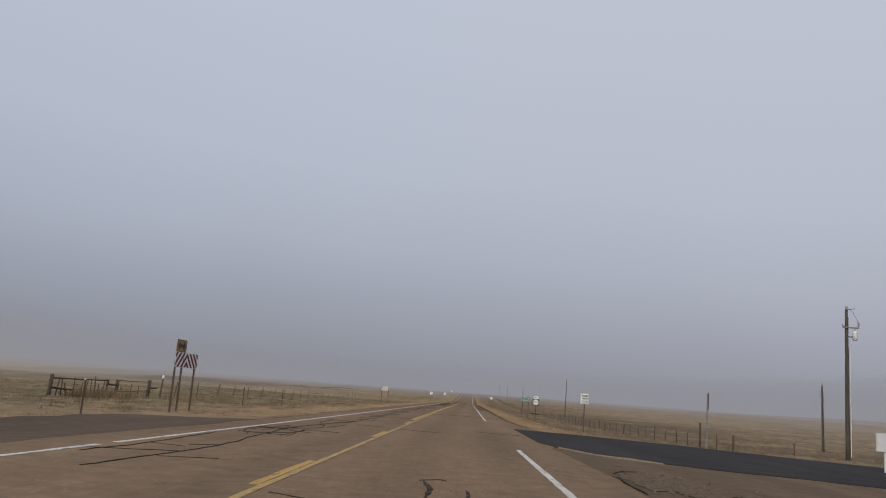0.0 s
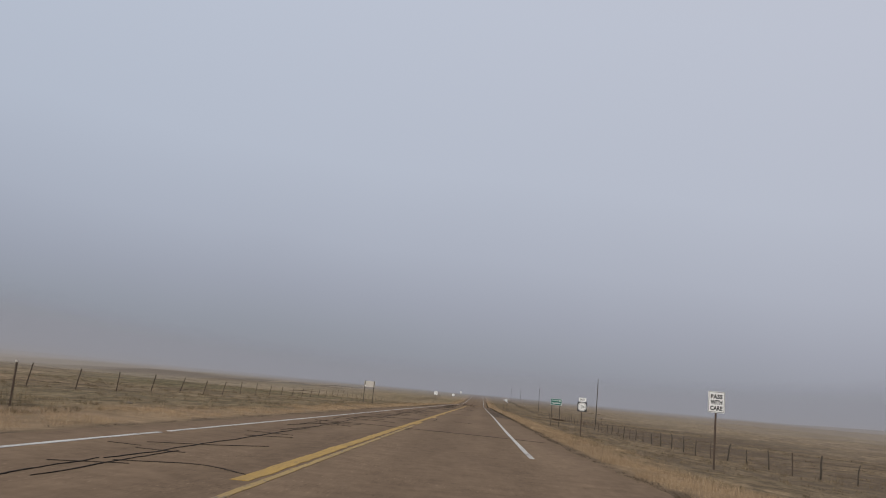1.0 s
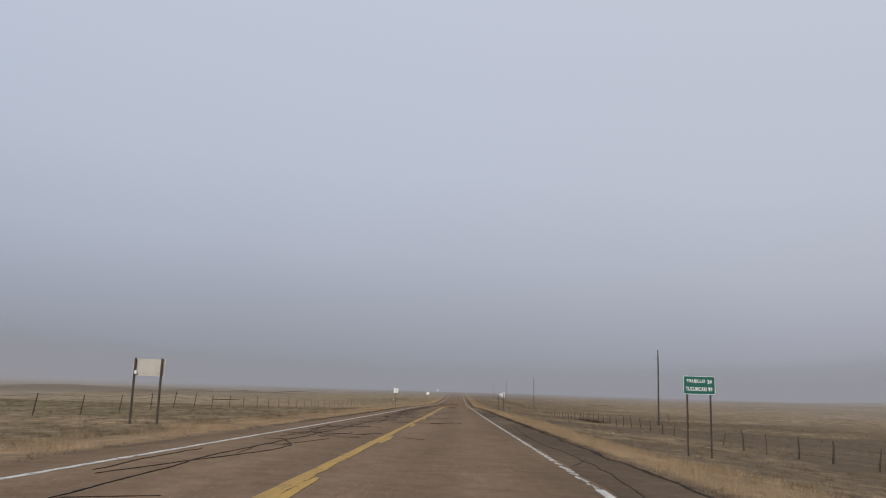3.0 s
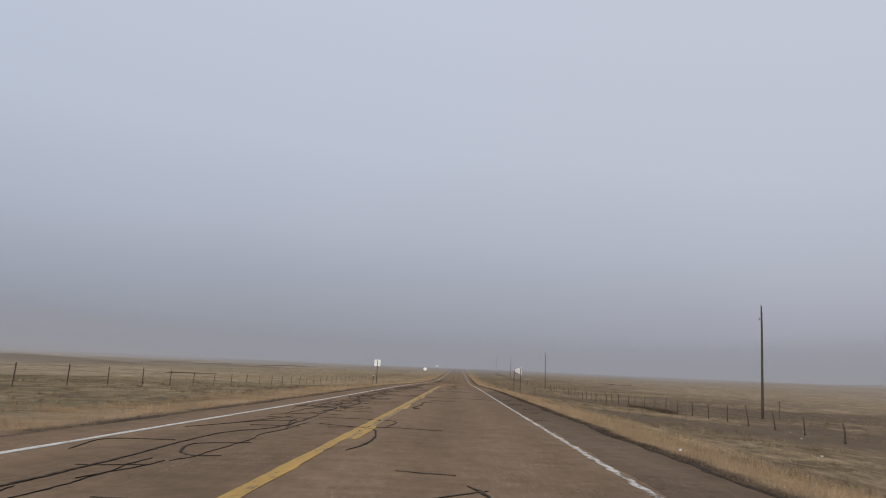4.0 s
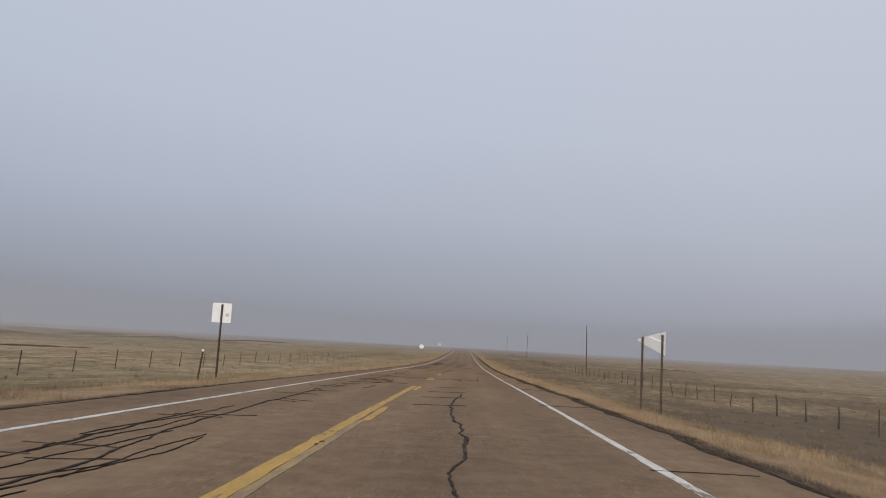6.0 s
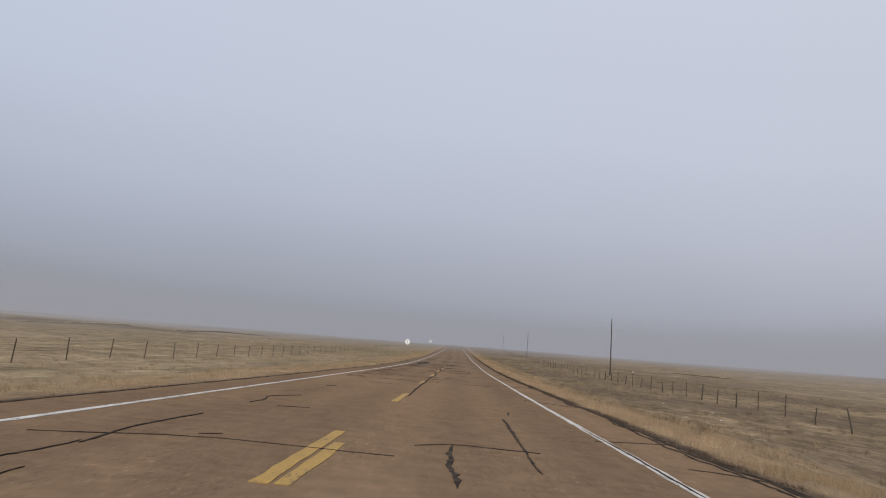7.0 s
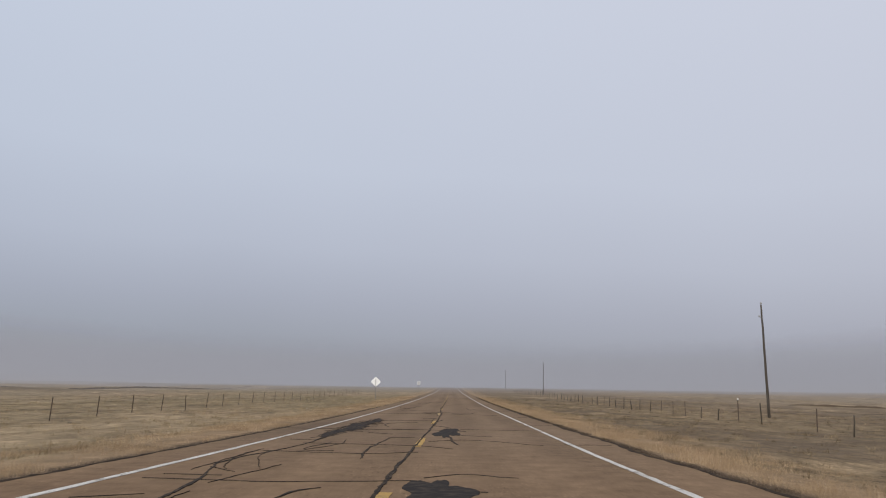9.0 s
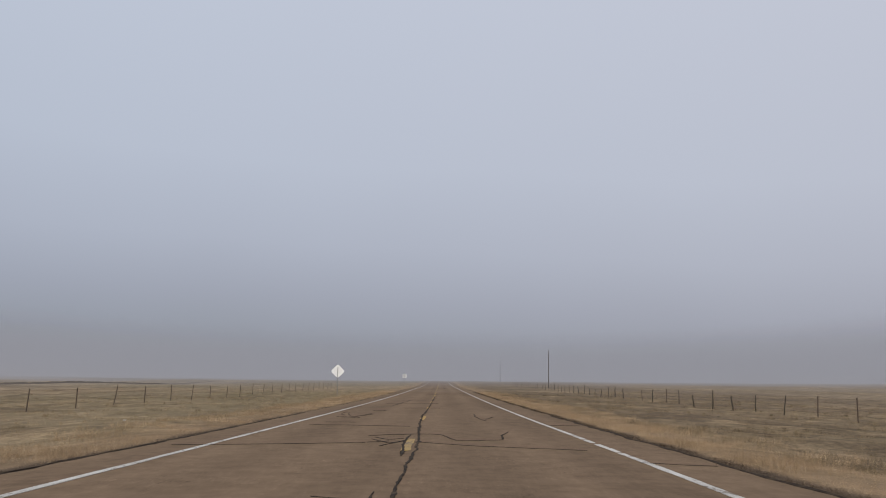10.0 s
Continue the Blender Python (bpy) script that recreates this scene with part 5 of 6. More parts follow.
def warning_board():
    """A chevron-striped end-of-road board for the side road, with a yellow two-way arrow sign over it, on three posts."""
    X, y = -8.36, 31.5
    s = thing("warning_board", on_land(X, y), "red and white striped barricade board under a yellow arrow sign", "road sign", turn=84)
    up = -float(land(X, y))
    w, h, cz = 1.94, 0.56, 1.78 + up
    for x in (-0.86, -0.30, 0.84):
        part("post", channel_bm(x, 0.03, -0.3, cz + 0.2 if x > 0 else 2.40 + up, 0.08, 0.05), RUST, s)
    board = part("board", prism_bm(rounded(w, h, 0.03, 0, cz), -0.020, -0.012), SIGN_WHITE, s, "white reflective board")
    lo, hi, edge = cz - h / 2 + 0.012, cz + h / 2 - 0.012, w / 2 - 0.012
    for side in (-1, 1):
        for k in range(6):
            # stripes that climb towards the middle of the board, where the two halves meet
            x = -1.43 + 0.30 * k
            bar = [(x, lo), (x + 0.155, lo), (x + 0.155 + 0.52, hi), (x + 0.52, hi)]
            bar = clipped(clipped(bar, 0, -edge, 1), 0, -0.004, -1)
            if len(bar) > 2:
                part("stripe", prism_bm([(-side * px, pz) for px, pz in bar], -0.024, -0.0195), SIGN_RED, board, "dark red slanting stripe")
    aw, ah = 0.84, 0.46
    ax, az = -0.56, 2.29 + up
    arrow = part("arrow_sign", prism_bm(rounded(aw, ah, 0.03, ax, az), -0.020, -0.012), SIGN_YELLOW, s, "yellow panel with black arrows")
    part("border", ring_bm(rounded(aw - 0.03, ah - 0.03, 0.025, ax, az), rounded(aw - 0.06, ah - 0.06, 0.02, ax, az), -0.024, -0.0195), SIGN_BLACK, arrow)
    half = [(0.33, 0.0), (0.13, 0.17), (0.13, 0.06)]
    shape = half + [(-x, z) for x, z in half[::-1]] + [(-x, -z) for x, z in half[1:]] + [(x, -z) for x, z in half[:0:-1]]
    part("arrow", prism_bm([(ax + x, az + z) for x, z in shape], -0.024, -0.0195), SIGN_BLACK, arrow, "black double-headed arrow")


def stop_sign():
    """An eight-sided sign for the side road, seen edge-on from the highway."""
    X, y = 12.93, 37.3
    s = thing("stop_sign", on_land(X, y), "eight-sided sign at the side road seen edge-on", "road sign", turn=78)
    up = -float(land(X, y))
    part("post", channel_bm(0, 0.03, -0.3, 2.16 + up, 0.05, 0.04), STEEL, s)
    out = [(0.405 * math.cos(radians(22.5 + 45 * k)), 1.84 + up + 0.405 * math.sin(radians(22.5 + 45 * k))) for k in range(8)]
    panel = part("panel", prism_bm(out, -0.03, -0.02), SIGN_RED, s)
    part("back_plate", prism_bm([(x * 0.98, z) for x, z in out], -0.019, -0.013), DARK_WOOD, panel, "dull back")


def white_panel():
    X, y = 17.05, 30.0
    s = thing("notice_board", on_land(X, y), "pale grey notice panel on a white post by the side road", "notice board")
    up = -float(land(X, y))
    part("post", box_bm(-0.06, 0.04, 0.0, 0.09, -0.3, 1.0 + up, 0.01), SIGN_WHITE, s)
    panel = part("panel", box_bm(-0.38, 0.42, -0.04, 0.0, 0.42 + up, 1.06 + up, 0.015), GREY_BACK, s)
    part("frame", ring_bm(rounded(0.80, 0.64, 0.01, 0.02, 0.74 + up), rounded(0.74, 0.58, 0.01, 0.02, 0.74 + up), -0.048, -0.039), DULL_BACK, panel, "grey frame")


def marker_posts():
    for X, y, h in ((-7.81, 22.0, 0.98), (-9.6, 45.2, 1.02), (-8.74, 51.0, 1.08), (24.6, 185.0, 1.35)):
        p = thing("marker_post", on_land(X, y), "thin dark steel roadside marker post with white tip", "marker post", "marker posts", lean=random.uniform(-1.5, 0.5))
        part("stem", channel_bm(0, 0, -0.2, h, 0.05, 0.028), RUST, p)
        part("tip", box_bm(-0.022, 0.022, -0.034, 0.010, h - 0.045, h + 0.005, 0.004), DULL_BACK, p, "white reflective tip")


pass_sign()
route_sign()
distance_sign()
board_back()
small_back()
diamond_back(-9.52, 394.6, 0.90, 2.19, "bare aluminium back of a diamond warning sign")
pennant_back()
object_marker()
warning_board()
stop_sign()
white_panel()
marker_posts()


def far_back():
    X, y = -10.4, 571.0
    s = thing("sign_back", on_land(X, y), "pale square sign back dim in the fog", "road sign", "signs facing away")
    up = -float(land(X, y))
    part("post", channel_bm(0, -0.004, -0.3, 2.9 + up, 0.08, 0.04), DARK_WOOD, s)
    part("panel", prism_bm(rounded(1.25, 1.25, 0.05, 0, 2.28 + up), 0.004, 0.012), GREY_BACK, s)


far_back()


# ---- utility poles ----
def utility_pole(X, y, height, lean=0.0, transformer=False, r=0.098, label="bare tapered wooden utility pole with a top insulator"):
    p = thing("utility_pole", on_land(X, y, -0.02), label, "utility pole", "utility poles", lean=lean)
    rng = random.Random(int(y))
    pts = [(rng.uniform(-0.010, 0.010) * (n % 5 > 0), rng.uniform(-0.010, 0.010) * (n % 5 > 0), height * n / 10 - (0.4 if n == 0 else 0)) for n in range(11)]
    part("shaft", tube_bm(pts, [r - 0.045 * n / 10 for n in range(11)], 12), POLE_WOOD, p, smooth=True)
    part("top_pin", tube_bm([(0, 0, height - 0.05), (0, 0, height + 0.08)], [0.018, 0.018], 6), STEEL, p)
    part("insulator", tube_bm([(0, 0, height + 0.05), (0, 0, height + 0.09), (0, 0, height + 0.13), (0, 0, height + 0.2)], [0.075, 0.06, 0.075, 0.04], 10), PORCELAIN, p, "grey ribbed insulator", True)
    bracket = part("bracket", tube_bm([(0, -0.02, height - 0.95), (-0.14, -0.04, height - 0.92), (-0.2, -0.04, height - 0.86)], [0.022, 0.02, 0.02], 6), STEEL, p)
    part("insulator", tube_bm([(-0.2, -0.04, height - 0.9), (-0.2, -0.04, height - 0.84), (-0.2, -0.04, height - 0.78)], [0.05, 0.06, 0.04], 8), PORCELAIN, bracket, smooth=True)
    part("ground_wire", tube_bm([(r * 0.8, -r * 0.7, 0.0), (r * 0.72, -r * 0.62, height * 0.5), (r * 0.6, -r * 0.5, height - 0.4)], [0.007] * 3, 4), RUST, p)
    if transformer:
        tank = part("transformer", tube_bm([(0.42, -0.05, height - 1.64), (0.42, -0.05, height - 1.61), (0.42, -0.05, height - 1.18), (0.42, -0.05, height - 1.14)], [0.11, 0.13, 0.13, 0.09], 14), TANK, p, "small grey transformer can", True)
        part("bushing", tube_bm([(0.42, -0.05, height - 1.24), (0.42, -0.05, height - 1.05)], [0.035, 0.025], 8), PORCELAIN, tank)
        part("hanger", box_bm(0.08, 0.32, -0.08, -0.02, height - 1.5, height - 1.44), STEEL, tank)
        part("crossbar", box_bm(-0.25, 0.62, -0.14, -0.09, height - 1.02, height - 0.95, 0.008), STEEL, p)
        fuse = part("fuse_cutout", tube_bm([(0.56, -0.12, height - 1.0), (0.60, -0.14, height - 0.78), (0.54, -0.14, height - 0.62)], [0.03, 0.045, 0.03], 8), PORCELAIN, p, "porcelain fuse holder")
        part("jumper", tube_bm([(0.42, -0.05, height - 1.05), (0.52, -0.12, height - 0.85), (0.54, -0.14, height - 0.65), (0.3, -0.1, height - 0.15), (0.05, 0, height + 0.12)], [0.008] * 5, 4), RUST, fuse)
        part("fuse_cutout", tube_bm([(-0.2, -0.12, height - 1.0), (-0.27, -0.14, height - 0.86)], [0.03, 0.04], 8), PORCELAIN, p, "porcelain fuse holder")
        part("top_arm", tube_bm([(0, 0, height - 0.03), (0.45, -0.05, height + 0.06)], [0.02, 0.015], 6), STEEL, p)
        part("riser", tube_bm([(0.14, -0.1, 0.2), (0.13, -0.1, height - 1.9), (0.3, -0.08, height - 1.8)], [0.02] * 3, 6), TANK, p)
    return p


utility_pole(22.33, 44.8, 7.9, 0.0, True, 0.12, "tall wooden utility pole with transformer and fuse holders")
utility_pole(31.75, 70.6, 5.4, -0.5, False, 0.11, "short dark wooden service pole with a hooked wire")
for X, y, h, lean in ((23.7, 185.9, 8.05, 0.1), (23.75, 342.5, 8.25, -1.2), (23.7, 492.0, 7.8, 0.2), (24.0, 640.0, 8.0, 0.0), (24.3, 792.0, 8.0, 0.3)):
    utility_pole(X, y, h, lean, r=0.098 if y < 600 else 0.105)


# ---- fences ----
def post_meshes(kind):
    rng = random.Random(5)
    out = []
    for n in range(6):
        if kind == "wood":
            h, r = rng.uniform(1.0, 1.25), rng.uniform(0.026, 0.05)
            pts = [(0, 0, -0.3), (rng.uniform(-.02, .02), rng.uniform(-.02, .02), h * 0.35), (rng.uniform(-.03, .03), rng.uniform(-.03, .03), h * 0.7), (rng.uniform(-.05, .05), rng.uniform(-.04, .04), h)]
            out.append(link_mesh("post", tube_bm(pts, [r * 1.1, r, r * 0.95, r * 0.8], 7), WOOD, True))
        else:
            out.append(link_mesh("post", channel_bm(0, 0, -0.3, rng.uniform(1.02, 1.14), 0.048, 0.04, 0.007), RUST))
    return out


def fence(X, ys, kinds, label, seed, wobble=0.2, tipped=(), lean=(0, 0)):
    rng = random.Random(seed)
    f = tagged(new("fence"), label, "fence")
    f.matrix_basis = Matrix.Translation(on_land(X, ys[0]))
    inverse = f.matrix_basis.inverted()
    tops = []
    meshes = {k: post_meshes(k) for k in set(kinds)}
    for y in ys:
        kind = rng.choice(kinds)
        p = on_land(X + rng.uniform(-0.06, 0.06), y + rng.uniform(-wobble, wobble))
        tops.append(p)
        if any(abs(y - at_y) < 1.6 for at_y in tipped):
            ob = part("post", TIPPED, None, f, "steel post with a white tip")
            part("tip", box_bm(-0.03, 0.03, -0.045, 0.012, 1.27, 1.385, 0.005), SIGN_WHITE, ob, "white painted tip")
            ob.matrix_basis = inverse @ Matrix.Translation(p)
            continue
        if kind == "wood" and rng.random() < 0.06:
            continue
        ob = part("post", rng.choice(meshes[kind]), None, f)
        ob.matrix_basis = inverse @ Matrix.Translation(p) @ pose(0, 0, 0, rng.gauss(0, 3), rng.gauss(float(np.interp(y, [135, 175], lean)), 4 if kind == "wood" else 2.0), rng.uniform(-15, 15)) @ Matrix.Diagonal((1, 1, rng.uniform(0.68, 1.0) if kind == "wood" else rng.uniform(0.92, 1.0), 1))
    for h in (0.28, 0.52, 0.76, 0.98):
        pts = []
        for a, b in zip(tops, tops[1:]):
            up = Vector((0, -0.03, h + rng.gauss(0, 0.02)))
            pts += [inverse @ (a + up), inverse @ ((a + b) / 2 + up - Vector((0, 0, 0.03)))]
        pts.append(inverse @ (tops[-1] + Vector((0, -0.03, h))))
        part("wire", tube_bm(pts, [0.005] * len(pts), 3), RUST, f, "rusty barbed wire strand")
    return f


TIPPED = link_mesh("post", channel_bm(0, 0, -0.3, 1.38, 0.06, 0.045, 0.008), RUST)
RIGHT_POSTS = np.interp(np.arange(122), [0, 6, 10, 24, 39, 61, 83, 121], [59.7, 81.0, 96.4, 149.2, 206.2, 287.3, 369.9, 512.0])
LEFT_POSTS = np.interp(np.arange(80), [0, 9, 18, 21, 25, 31, 45, 61, 79], [58.6, 103.0, 148.0, 161.8, 182.2, 213.4, 285.9, 365.4, 456.0])
fence(18.0, RIGHT_POSTS.tolist(), ["wood", "wood", "wood", "steel"], "old crooked wooden post and barbed wire fence", 2, tipped=(298.6, 332.2))
fence(-18.0, LEFT_POSTS.tolist(), ["steel"], "thin steel post and barbed wire fence across grassland", 4, wobble=0.08, lean=(7, 3.5))


def strainer(X, y, height, r, label):
    """A stout corner post with wire wound round it."""
    p = thing("strainer_post", on_land(X, y), label, "fence post", "corner posts", lean=random.uniform(-2, 2))
    part("shaft", tube_bm([(0, 0, -0.3), (0.01, 0, height * 0.5), (0, 0.01, height - 0.02), (0, 0.01, height)], [r, r * 0.95, r * 0.9, r * 0.7], 10), DARK_WOOD, p, smooth=True)
    for h in (0.35, 0.62, 0.88):
        part("wire_wrap", tube_bm([(r * 1.1 * math.cos(a * 1.05), r * 1.1 * math.sin(a * 1.05), h + 0.004 * a) for a in range(7)], [0.006] * 7, 4), RUST, p)


strainer(16.6, 51.7, 1.45, 0.065, "stout dark wooden corner post of the fence")
strainer(16.72, 45.7, 0.86, 0.055, "short dark wooden corner post beside the side road")
strainer(16.5, 48.0, 0.82, 0.03, "thin leaning wooden stake between the corner posts")
strainer(20.65, 47.6, 0.72, 0.035, "low grey wooden stake beside the utility pole")


def gate():
    """An H-braced gateway in the left fence with a top wire across it."""
    g = thing("gateway", on_land(-18.0, 51.0), "weathered timber gateway with braced posts and a wire gate", "gate")
    base = on_land(-18.0, 51.0)

    def spot(y, h):
        return on_land(-18.0, y, h) - base

    def bar(name, a, b, r, mat=WOOD):
        part(name, tube_bm([a, (a + b) / 2 + Vector((0, 0, -0.01)), b], [r, r, r * 0.95], 9), mat, g, smooth=True)

    for y, h, r in ((40.7, 1.05, 0.10), (47.27, 1.0, 0.075), (48.61, 1.02, 0.11), (53.6, 1.12, 0.11)):
        bar("gate_post", spot(y, -0.3), spot(y + 0.12, h), r)
    bar("brace", spot(47.27, 0.75), spot(48.61, 0.72), 0.05)
    bar("brace", spot(53.6, 0.66), spot(55.0, 0.60), 0.05)
    bar("brace", spot(40.7, 0.4), spot(43.2, 0.35), 0.05)
    bar("marker", spot(55.75, -0.3), spot(56.05, 1.42), 0.05)
    part("marker_cap", box_bm(-0.06, 0.06, -0.06, 0.06, 0.0, 0.22, 0.01), SIGN_WHITE, g, "white painted cap").location = spot(56.05, 1.24)
    for h, r in ((0.35, 0.008), (0.7, 0.008), (1.0, 0.02)):
        bar("wire", spot(48.61, h), spot(53.6, h), r, RUST)
    for y, h in ((41.95, 0.9), (43.28, 1.0), (44.11, 0.75), (45.28, 0.95), (46.28, 0.7), (50.77, 0.75), (51.94, 0.7)):
        bar("stay", spot(y, -0.1), spot(y + random.uniform(-0.2, 0.2), h), 0.028)
    for h in (0.35, 0.62, 0.9):
        bar("wire", spot(40.7, h), spot(47.27, h), 0.007, RUST)
    for y, h, off in ((41.37, 0.95, 0.3), (42.61, 0.7, -0.4), (44.61, 0.85, 0.25), (45.86, 1.1, -0.15), (46.69, 0.9, 0.3), (49.61, 0.6, -0.3)):
        bar("stay", spot(y, -0.1), spot(y + off, h), 0.035, RUST)
    bar("rail", spot(40.7, 0.85), spot(47.27, 0.95), 0.03)
    bar("rail", spot(48.61, 0.35), spot(53.6, 0.45), 0.03)


gate()


# ---- low earth banks cut into the prairie ----
def earth_bank(points, height, seed):
    """A ragged step in the ground: a dark cut face below a pale grassy crest."""
    rng = random.Random(seed)
    p = [Vector(q) for q in points]
    rows = []
    for a, b in zip(p, p[1:]):
        n = max(4, int((b - a).length / 1.1))
        rows += [a + (b - a) * k / n for k in range(n)]
    rows.append(p[-1])
    base = thing("earth_bank", on_land(p[0].x, p[0].y), "low eroded earth bank with a dark cut face", "earth bank", "prairie banks")
    crest, face = bmesh.new(), bmesh.new()
    before = None
    for n, q in enumerate(rows):
        taper = math.sin(math.pi * (n + 0.3) / (len(rows) - 0.4)) ** 0.5
        h = height * taper * rng.uniform(0.75, 1.15)
        toward = -1 if q.x > 0 else 1
        wob = rng.uniform(-0.25, 0.25)
        spots = [(q.x + toward * (0.2 + wob), q.y - 0.3, -0.1), (q.x + wob, q.y, h), (q.x - toward * 1.2 + wob, q.y + 0.9, h * 0.8), (q.x - toward * 3.2, q.y + 2.2, -0.1)]
        co = [on_land(x, y, z) - base.location for x, y, z in spots]
        row = [face.verts.new(co[0]), face.verts.new(co[1]), crest.verts.new(co[1]), crest.verts.new(co[2]), crest.verts.new(co[3])]
        if before:
            face.faces.new((before[0], row[0], row[1], before[1]))
            crest.faces.new((before[2], row[2], row[3], before[3]))
            crest.faces.new((before[3], row[3], row[4], before[4]))
        before = row
    part("cut_face", face, SOIL, base, "dark brown crumbling soil face", True)
    part("crest", crest, CREST, base, "pale dry grass crest", True)


earth_bank([(46.5, 396), (49.5, 391), (52.2, 385), (53.4, 377)], 0.24, 1)
earth_bank([(-100, 404), (-84, 424), (-79, 470), (-75, 530), (-72, 592)], 0.38, 5)
earth_bank([(-53.5, 274), (-51.5, 281), (-50.0, 289), (-48.5, 299)], 0.20, 3)


# ---- grass, weeds, stones, litter ----
def tufts(name, label, places, heights, blades, spread, width, lean, material, seed):
    """Many blades of grass as one mesh: places (X, y) of the clumps."""
    rng = np.random.default_rng(seed)
    n = len(places)
    X = np.repeat(places[:, 0], blades) + rng.normal(0, 1, n * blades) * np.repeat(spread, blades)
    Y = np.repeat(places[:, 1], blades) + rng.normal(0, 1, n * blades) * np.repeat(spread, blades)
    H = np.repeat(heights, blades) * rng.uniform(0.45, 1.15, n * blades)
    foot = np.stack([X + xc(Y), Y, zr(Y) + land(X, Y) - 0.03], -1)
    a = rng.uniform(0, 2 * np.pi, n * blades)
    side = np.stack([np.cos(a), np.sin(a), 0 * a], -1) * (width * rng.uniform(0.6, 1.3, n * blades))[:, None]
    b = rng.uniform(0, 2 * np.pi, n * blades)
    bend = np.stack([np.cos(b), np.sin(b), 0 * b], -1) * (H * np.abs(rng.normal(0, lean, n * blades)))[:, None]
    up = np.stack([0 * H, 0 * H, H], -1)
    v = np.stack([foot - side, foot + side, foot + up + bend], 1).reshape(-1, 3)
    m = n * blades
    me = bpy.data.meshes.new(name)
    me.vertices.add(3 * m)
    me.vertices.foreach_set("co", v.ravel().astype(np.float32))
    me.loops.add(3 * m)
    me.loops.foreach_set("vertex_index", np.arange(3 * m, dtype=np.int32))
    me.polygons.add(m)
    me.polygons.foreach_set("loop_start", (3 * np.arange(m)).astype(np.int32))
    me.update(calc_edges=True)
    age = np.clip(0.68 * np.repeat(rng.random(n), blades) + 0.32 * rng.random(m), 0, 1)
    me.attributes.new("age", "FLOAT", "POINT").data.foreach_set("value", np.repeat(age, 3).astype(np.float32))
    me.materials.append(material)
    return tagged(new(name, me), label, "grass", kind="stuff")


def clear_of_roads(p):
    X, y = p[:, 0], p[:, 1]
    edge = np.where(X > 0, right_edge(y) + 0.03, -left_edge(y) + 0.05)
    ok = np.abs(X) > edge
    ok &= ~((X > 0) & (y < 19 + 1) & (y > -15) & (X < 5.2 + 12 * np.sqrt(np.clip(1 - ((y - 5) / 19.5) ** 2, 0, 1))))
    ok &= ~((X > 0) & (y > 18.6) & (y < 36.5 + 1.6 * np.exp(-np.clip(X - 4.5, 0, 99) / 2.2)))
    ok &= ~((X < 0) & (X > -7.9) & (y < 28.5))
    return ok


def sow(rng, n, x0, x1, y0, y1, power=1.0):
    X = x0 + (x1 - x0) * rng.random(n) ** power
    p = np.stack([X, y0 + (y1 - y0) * rng.random(n)], 1)
    if 0 < x0 < 6:
        p[:, 0] += right_edge(p[:, 1]) - 4.75
    return p[clear_of_roads(p)]


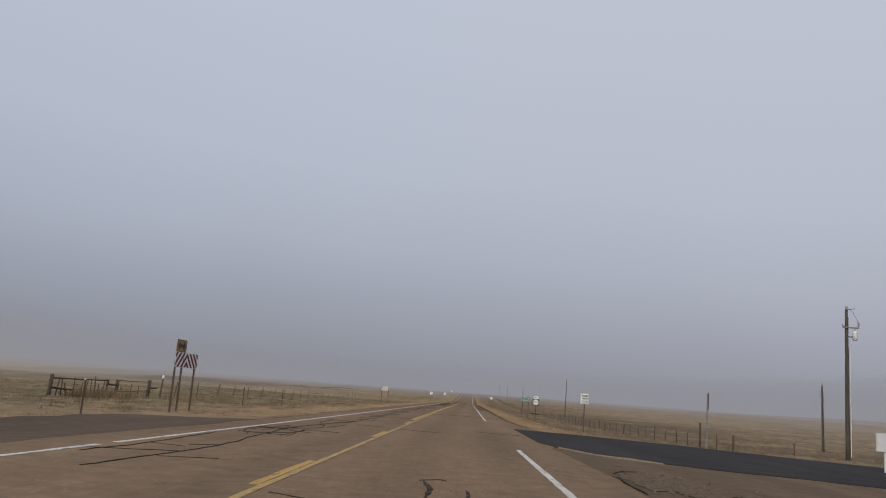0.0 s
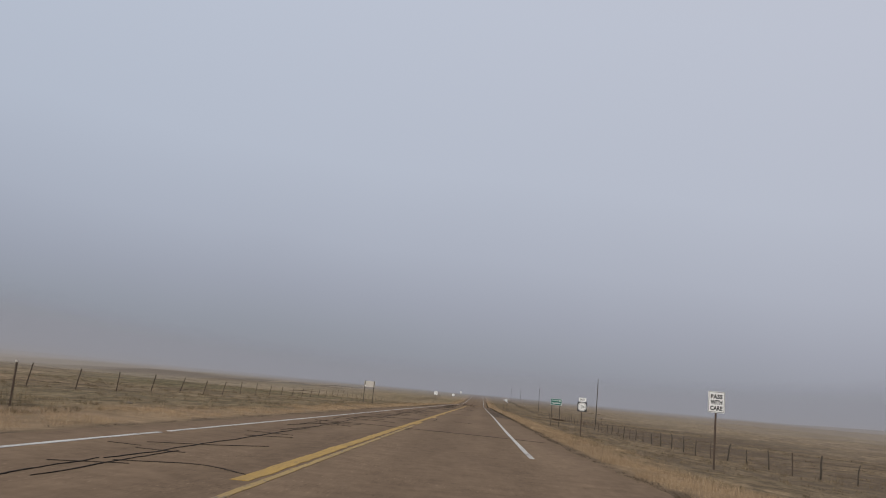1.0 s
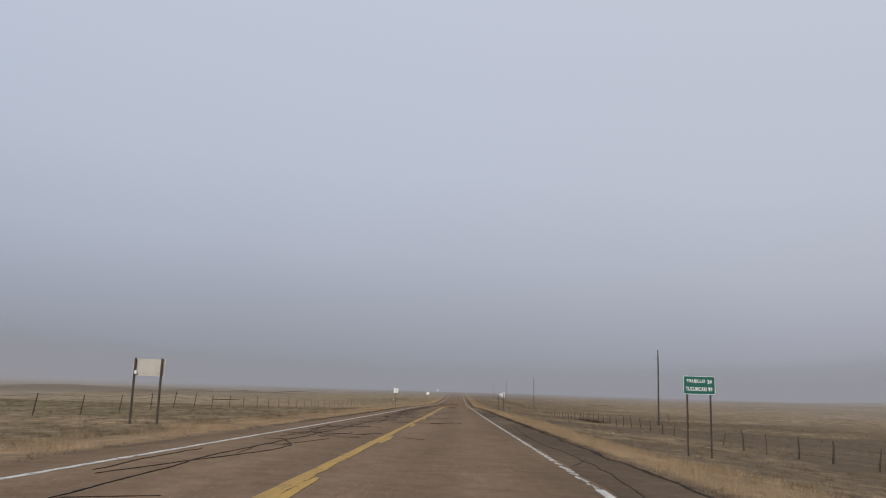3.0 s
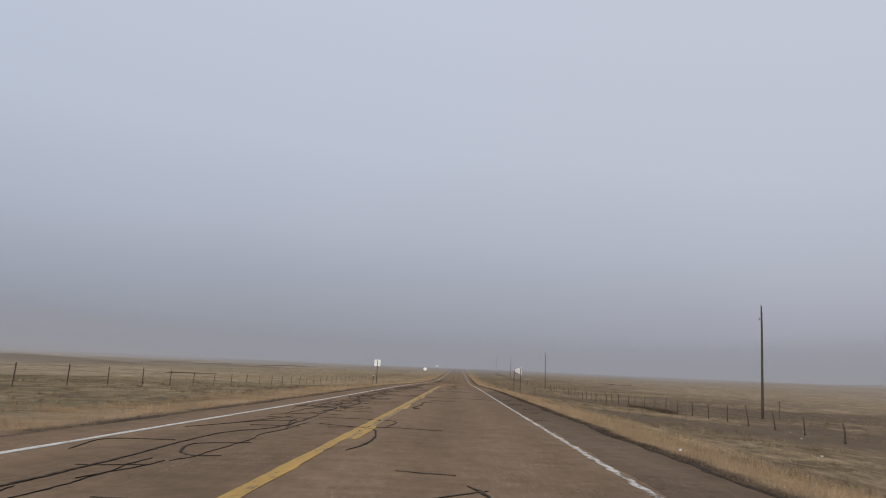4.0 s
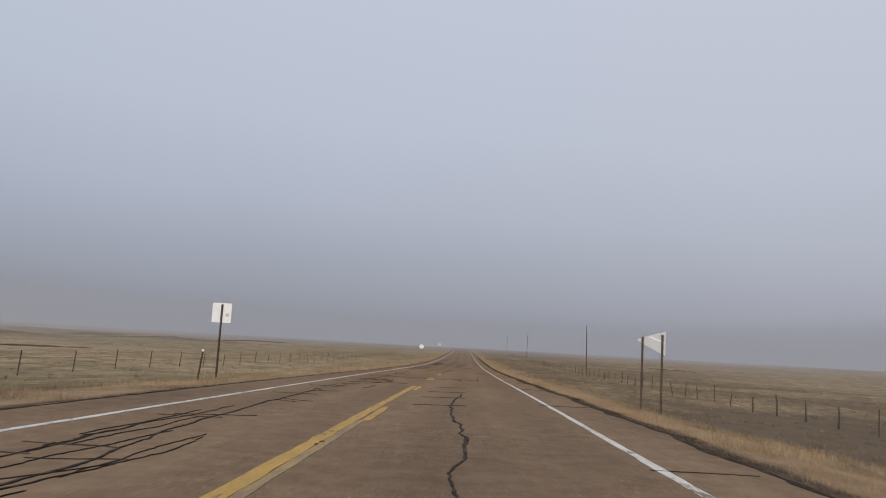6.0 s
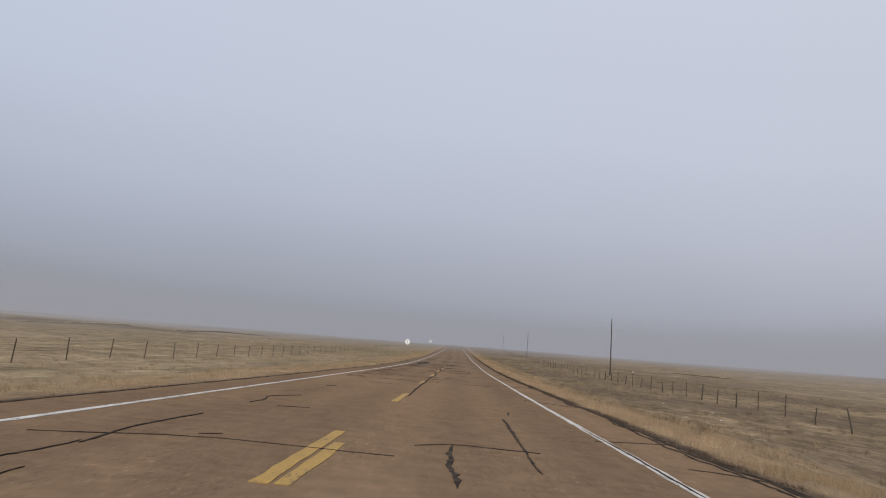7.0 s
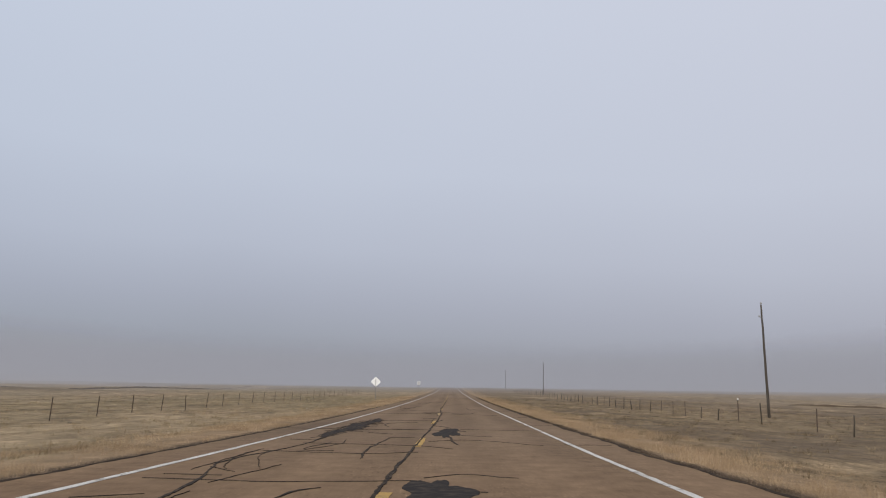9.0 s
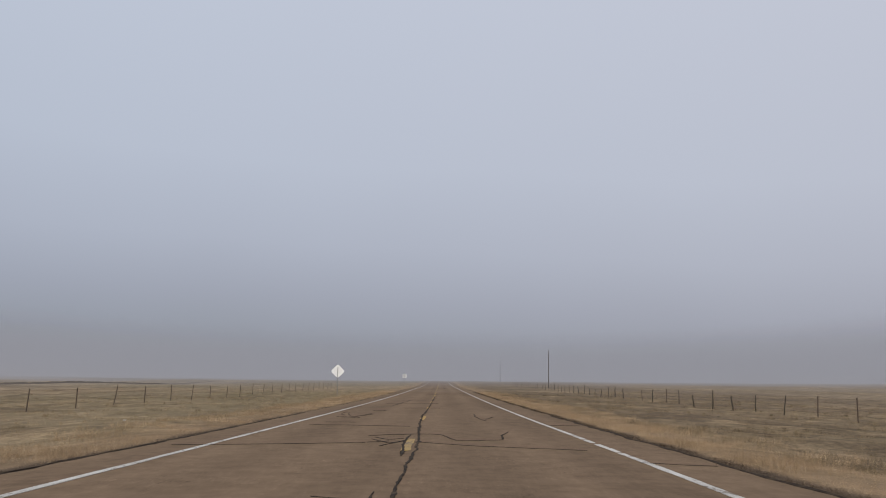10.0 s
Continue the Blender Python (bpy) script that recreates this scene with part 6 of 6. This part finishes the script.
def vegetation():
    rng = np.random.default_rng(12)
    right = sow(rng, 33000, 5.24, 8.5, 0, 420, 1.6)
    left = sow(rng, 27000, -4.9, -7.9, 5, 420, 1.3)
    far = np.concatenate([sow(rng, 1800, 4.8, 9, 420, 640, 1.2), sow(rng, 1800, -4.6, -9, 420, 640, 1.2)])
    p = np.concatenate([right, left, far])
    lush = 0.5 + 0.5 * rough(p[:, 0], p[:, 1], 1.6, 7.0)
    p = p[rng.random(len(p)) < 0.12 + 0.95 * lush]
    h = 0.05 + 0.18 * np.clip(0.35 + 0.8 * rough(p[:, 0], p[:, 1], 1.3, 2.0), 0, 1) + 0.05 * rng.random(len(p))
    h = np.where(p[:, 0] < 0, h * 0.95, h)
    tufts("verge_grass", "straw-coloured dry grass along the pavement edge", p, h, 27, 0.11 * np.ones(len(p)), 0.0024, 0.55, STRAW, 1)
    field = np.concatenate([sow(rng, 36000, 6.8, 40, 0, 430, 1.5), sow(rng, 32000, -6.8, -42, 5, 430, 1.5)])
    patchy = 0.5 + 0.5 * rough(field[:, 0], field[:, 1], 3.2, 9.0)
    field = field[rng.random(len(field)) < 0.1 + 1.0 * patchy]
    bleached = (field[:, 1] > 212 + 14 * rng.random(len(field))) & ((field[:, 0] < 0) | (rng.random(len(field)) < 0.35 * ease((field[:, 0] - 10) / 10)))
    for some, name, label, mat, seed in ((field[~bleached], "prairie_grass", "short dry bunch grass scattered over the prairie", DRY, 2), (field[bleached], "bleached_grass", "pale bleached bunch grass covering the drier ground", PALE, 6)):
        tufts(name, label, some, 0.06 + 0.18 * rng.random(len(some)) ** 2, 20, 0.06 + 0.12 * rng.random(len(some)), 0.0062, 0.6, mat, seed)
    weeds = np.concatenate([sow(rng, 11000, 7.5, 34, 38, 430), sow(rng, 4200, -7.5, -34, 20, 430)])
    dense = 0.5 + 0.5 * rough(weeds[:, 0], weeds[:, 1], 4.0, 4.0)
    weeds = weeds[rng.random(len(weeds)) < dense**2]
    tufts("weeds", "dark dead weeds and low brush among the grass", weeds, 0.05 + 0.09 * rng.random(len(weeds)), 40, 0.17 * np.ones(len(weeds)), 0.0024, 0.7, WEED, 3)
    brush = np.concatenate([np.stack([rng.normal(-17.1, 0.6, 46), rng.uniform(41.5, 49.5, 46)], 1), np.stack([rng.normal(-14.5, 1.8, 40), rng.uniform(36, 60, 40)], 1), np.stack([rng.normal(17.5, 0.5, 5), rng.uniform(49, 53, 5)], 1)])
    tufts("dead_brush", "tall dry reddish-brown brush by the fences", brush, 0.3 + 0.45 * rng.random(len(brush)), 90, 0.22 * np.ones(len(brush)), 0.004, 0.35, DRY, 5)
    low = np.stack([rng.normal(17.9, 0.45, 90), rng.uniform(186, 204, 90)], 1)
    tufts("dark_brush", "dark twiggy brush grown into the fence line", low, 0.14 + 0.26 * rng.random(len(low)), 60, 0.2 * np.ones(len(low)), 0.004, 0.6, MATTED, 7)
    edge = np.concatenate([sow(rng, 9000, 4.76, 5.12, 40, 420), sow(rng, 5200, -4.22, -4.95, 28, 420)])
    edge = edge[rng.random(len(edge)) < 0.4 + 0.6 * ease((edge[:, 1] - 115) / 25)]
    tufts("edge_weeds", "dark brown matted weeds rooted along the broken pavement edge", edge, 0.03 + 0.055 * rng.random(len(edge)), 28, 0.09 * np.ones(len(edge)), 0.0045, 0.9, MATTED, 4)


vegetation()


def scatter():
    rng = random.Random(9)
    for n in range(70):
        X = rng.uniform(6.5, 24) if n % 3 else -rng.uniform(6, 20)
        y = rng.uniform(42, 400)
        bm = bmesh.new()
        bmesh.ops.create_icosphere(bm, subdivisions=2, radius=rng.uniform(0.03, 0.11))
        for v in bm.verts:
            v.co *= 1 + 0.25 * math.sin(v.co.x * 40 + n) * math.cos(v.co.y * 33 + n)
            v.co.z *= 0.6
        ob = new("stone", link_mesh("stone", bm, STONE, True))
        ob.location = on_land(X, y, 0.02)
        tagged(ob, "small weathered field stone lying in dry grass", "stone", "field stones")
    for X, y in ((11.4, 250.6), (13.2, 257.6), (12.0, 262.0), (9.6, 187.2), (-9.0, 338.0), (17.8, 165.8), (16.7, 161.8), (12.0, 148.8), (5.35, 138.6)):
        bm = bmesh.new()
        bmesh.ops.create_grid(bm, x_segments=6, y_segments=6, size=0.022 if abs(X) < 6 else 0.035)
        for v in bm.verts:
            v.co.z = 0.015 + 0.012 * math.sin(v.co.x * 57 + y) + 0.015 * math.cos(v.co.y * 63 + X)
        bmesh.ops.solidify(bm, geom=bm.faces[:], thickness=0.004)
        ob = new("litter", link_mesh("litter", bm, LITTER, True))
        ob.location = on_land(X, y, 0.06)
        tagged(ob, "crumpled white scrap of litter in the grass", "litter", "roadside litter")


scatter()


def rubble():
    """Loose chips of broken asphalt lying on the crumbled part of the apron."""
    rng = random.Random(17)
    bm = bmesh.new()
    for n in range(170):
        X, y = rng.gauss(5.6, 0.45), rng.gauss(13.4, 1.2)
        if X < 4.9:
            continue
        r = rng.uniform(0.012, 0.045)
        c = at(X, y, 0.012 + float(side_sag(X)))
        ring = [bm.verts.new(c + Vector((r * rng.uniform(0.6, 1.2) * math.cos(a), r * rng.uniform(0.6, 1.2) * math.sin(a), -0.01))) for a in (0.3, 1.6, 2.9, 4.1, 5.3)]
        top = bm.verts.new(c + Vector((rng.uniform(-0.3, 0.3) * r, rng.uniform(-0.3, 0.3) * r, r * rng.uniform(0.4, 0.8))))
        for k in range(5):
            bm.faces.new((ring[k], ring[(k + 1) % 5], top))
    tagged(new("rubble", link_mesh("rubble", bm, RUBBLE)), "loose chips of broken asphalt on the apron", "rubble", kind="stuff")


rubble()


# ---- glowing see-through shells that stand in for fog and close the view all round ----
def fog_shells():
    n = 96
    # (half width, nearest y, opacity of the glow, height at which it begins and ends to thin)
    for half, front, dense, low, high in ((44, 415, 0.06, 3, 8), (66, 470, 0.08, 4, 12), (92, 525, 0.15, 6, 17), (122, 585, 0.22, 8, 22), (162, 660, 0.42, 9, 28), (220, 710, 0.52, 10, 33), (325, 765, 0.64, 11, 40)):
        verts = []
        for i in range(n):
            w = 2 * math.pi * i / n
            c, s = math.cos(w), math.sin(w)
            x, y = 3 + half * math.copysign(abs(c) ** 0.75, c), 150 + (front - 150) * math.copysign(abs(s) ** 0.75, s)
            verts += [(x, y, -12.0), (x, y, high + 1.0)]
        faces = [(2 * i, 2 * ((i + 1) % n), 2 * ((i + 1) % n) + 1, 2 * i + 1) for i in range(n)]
        tagged(new("backdrop", raw_mesh("fog_shell", verts, faces, fog_glow_mat(dense, low, high))), "glowing see-through shell standing in for distant fog over the prairie", "fog", kind="structure")


fog_shells()
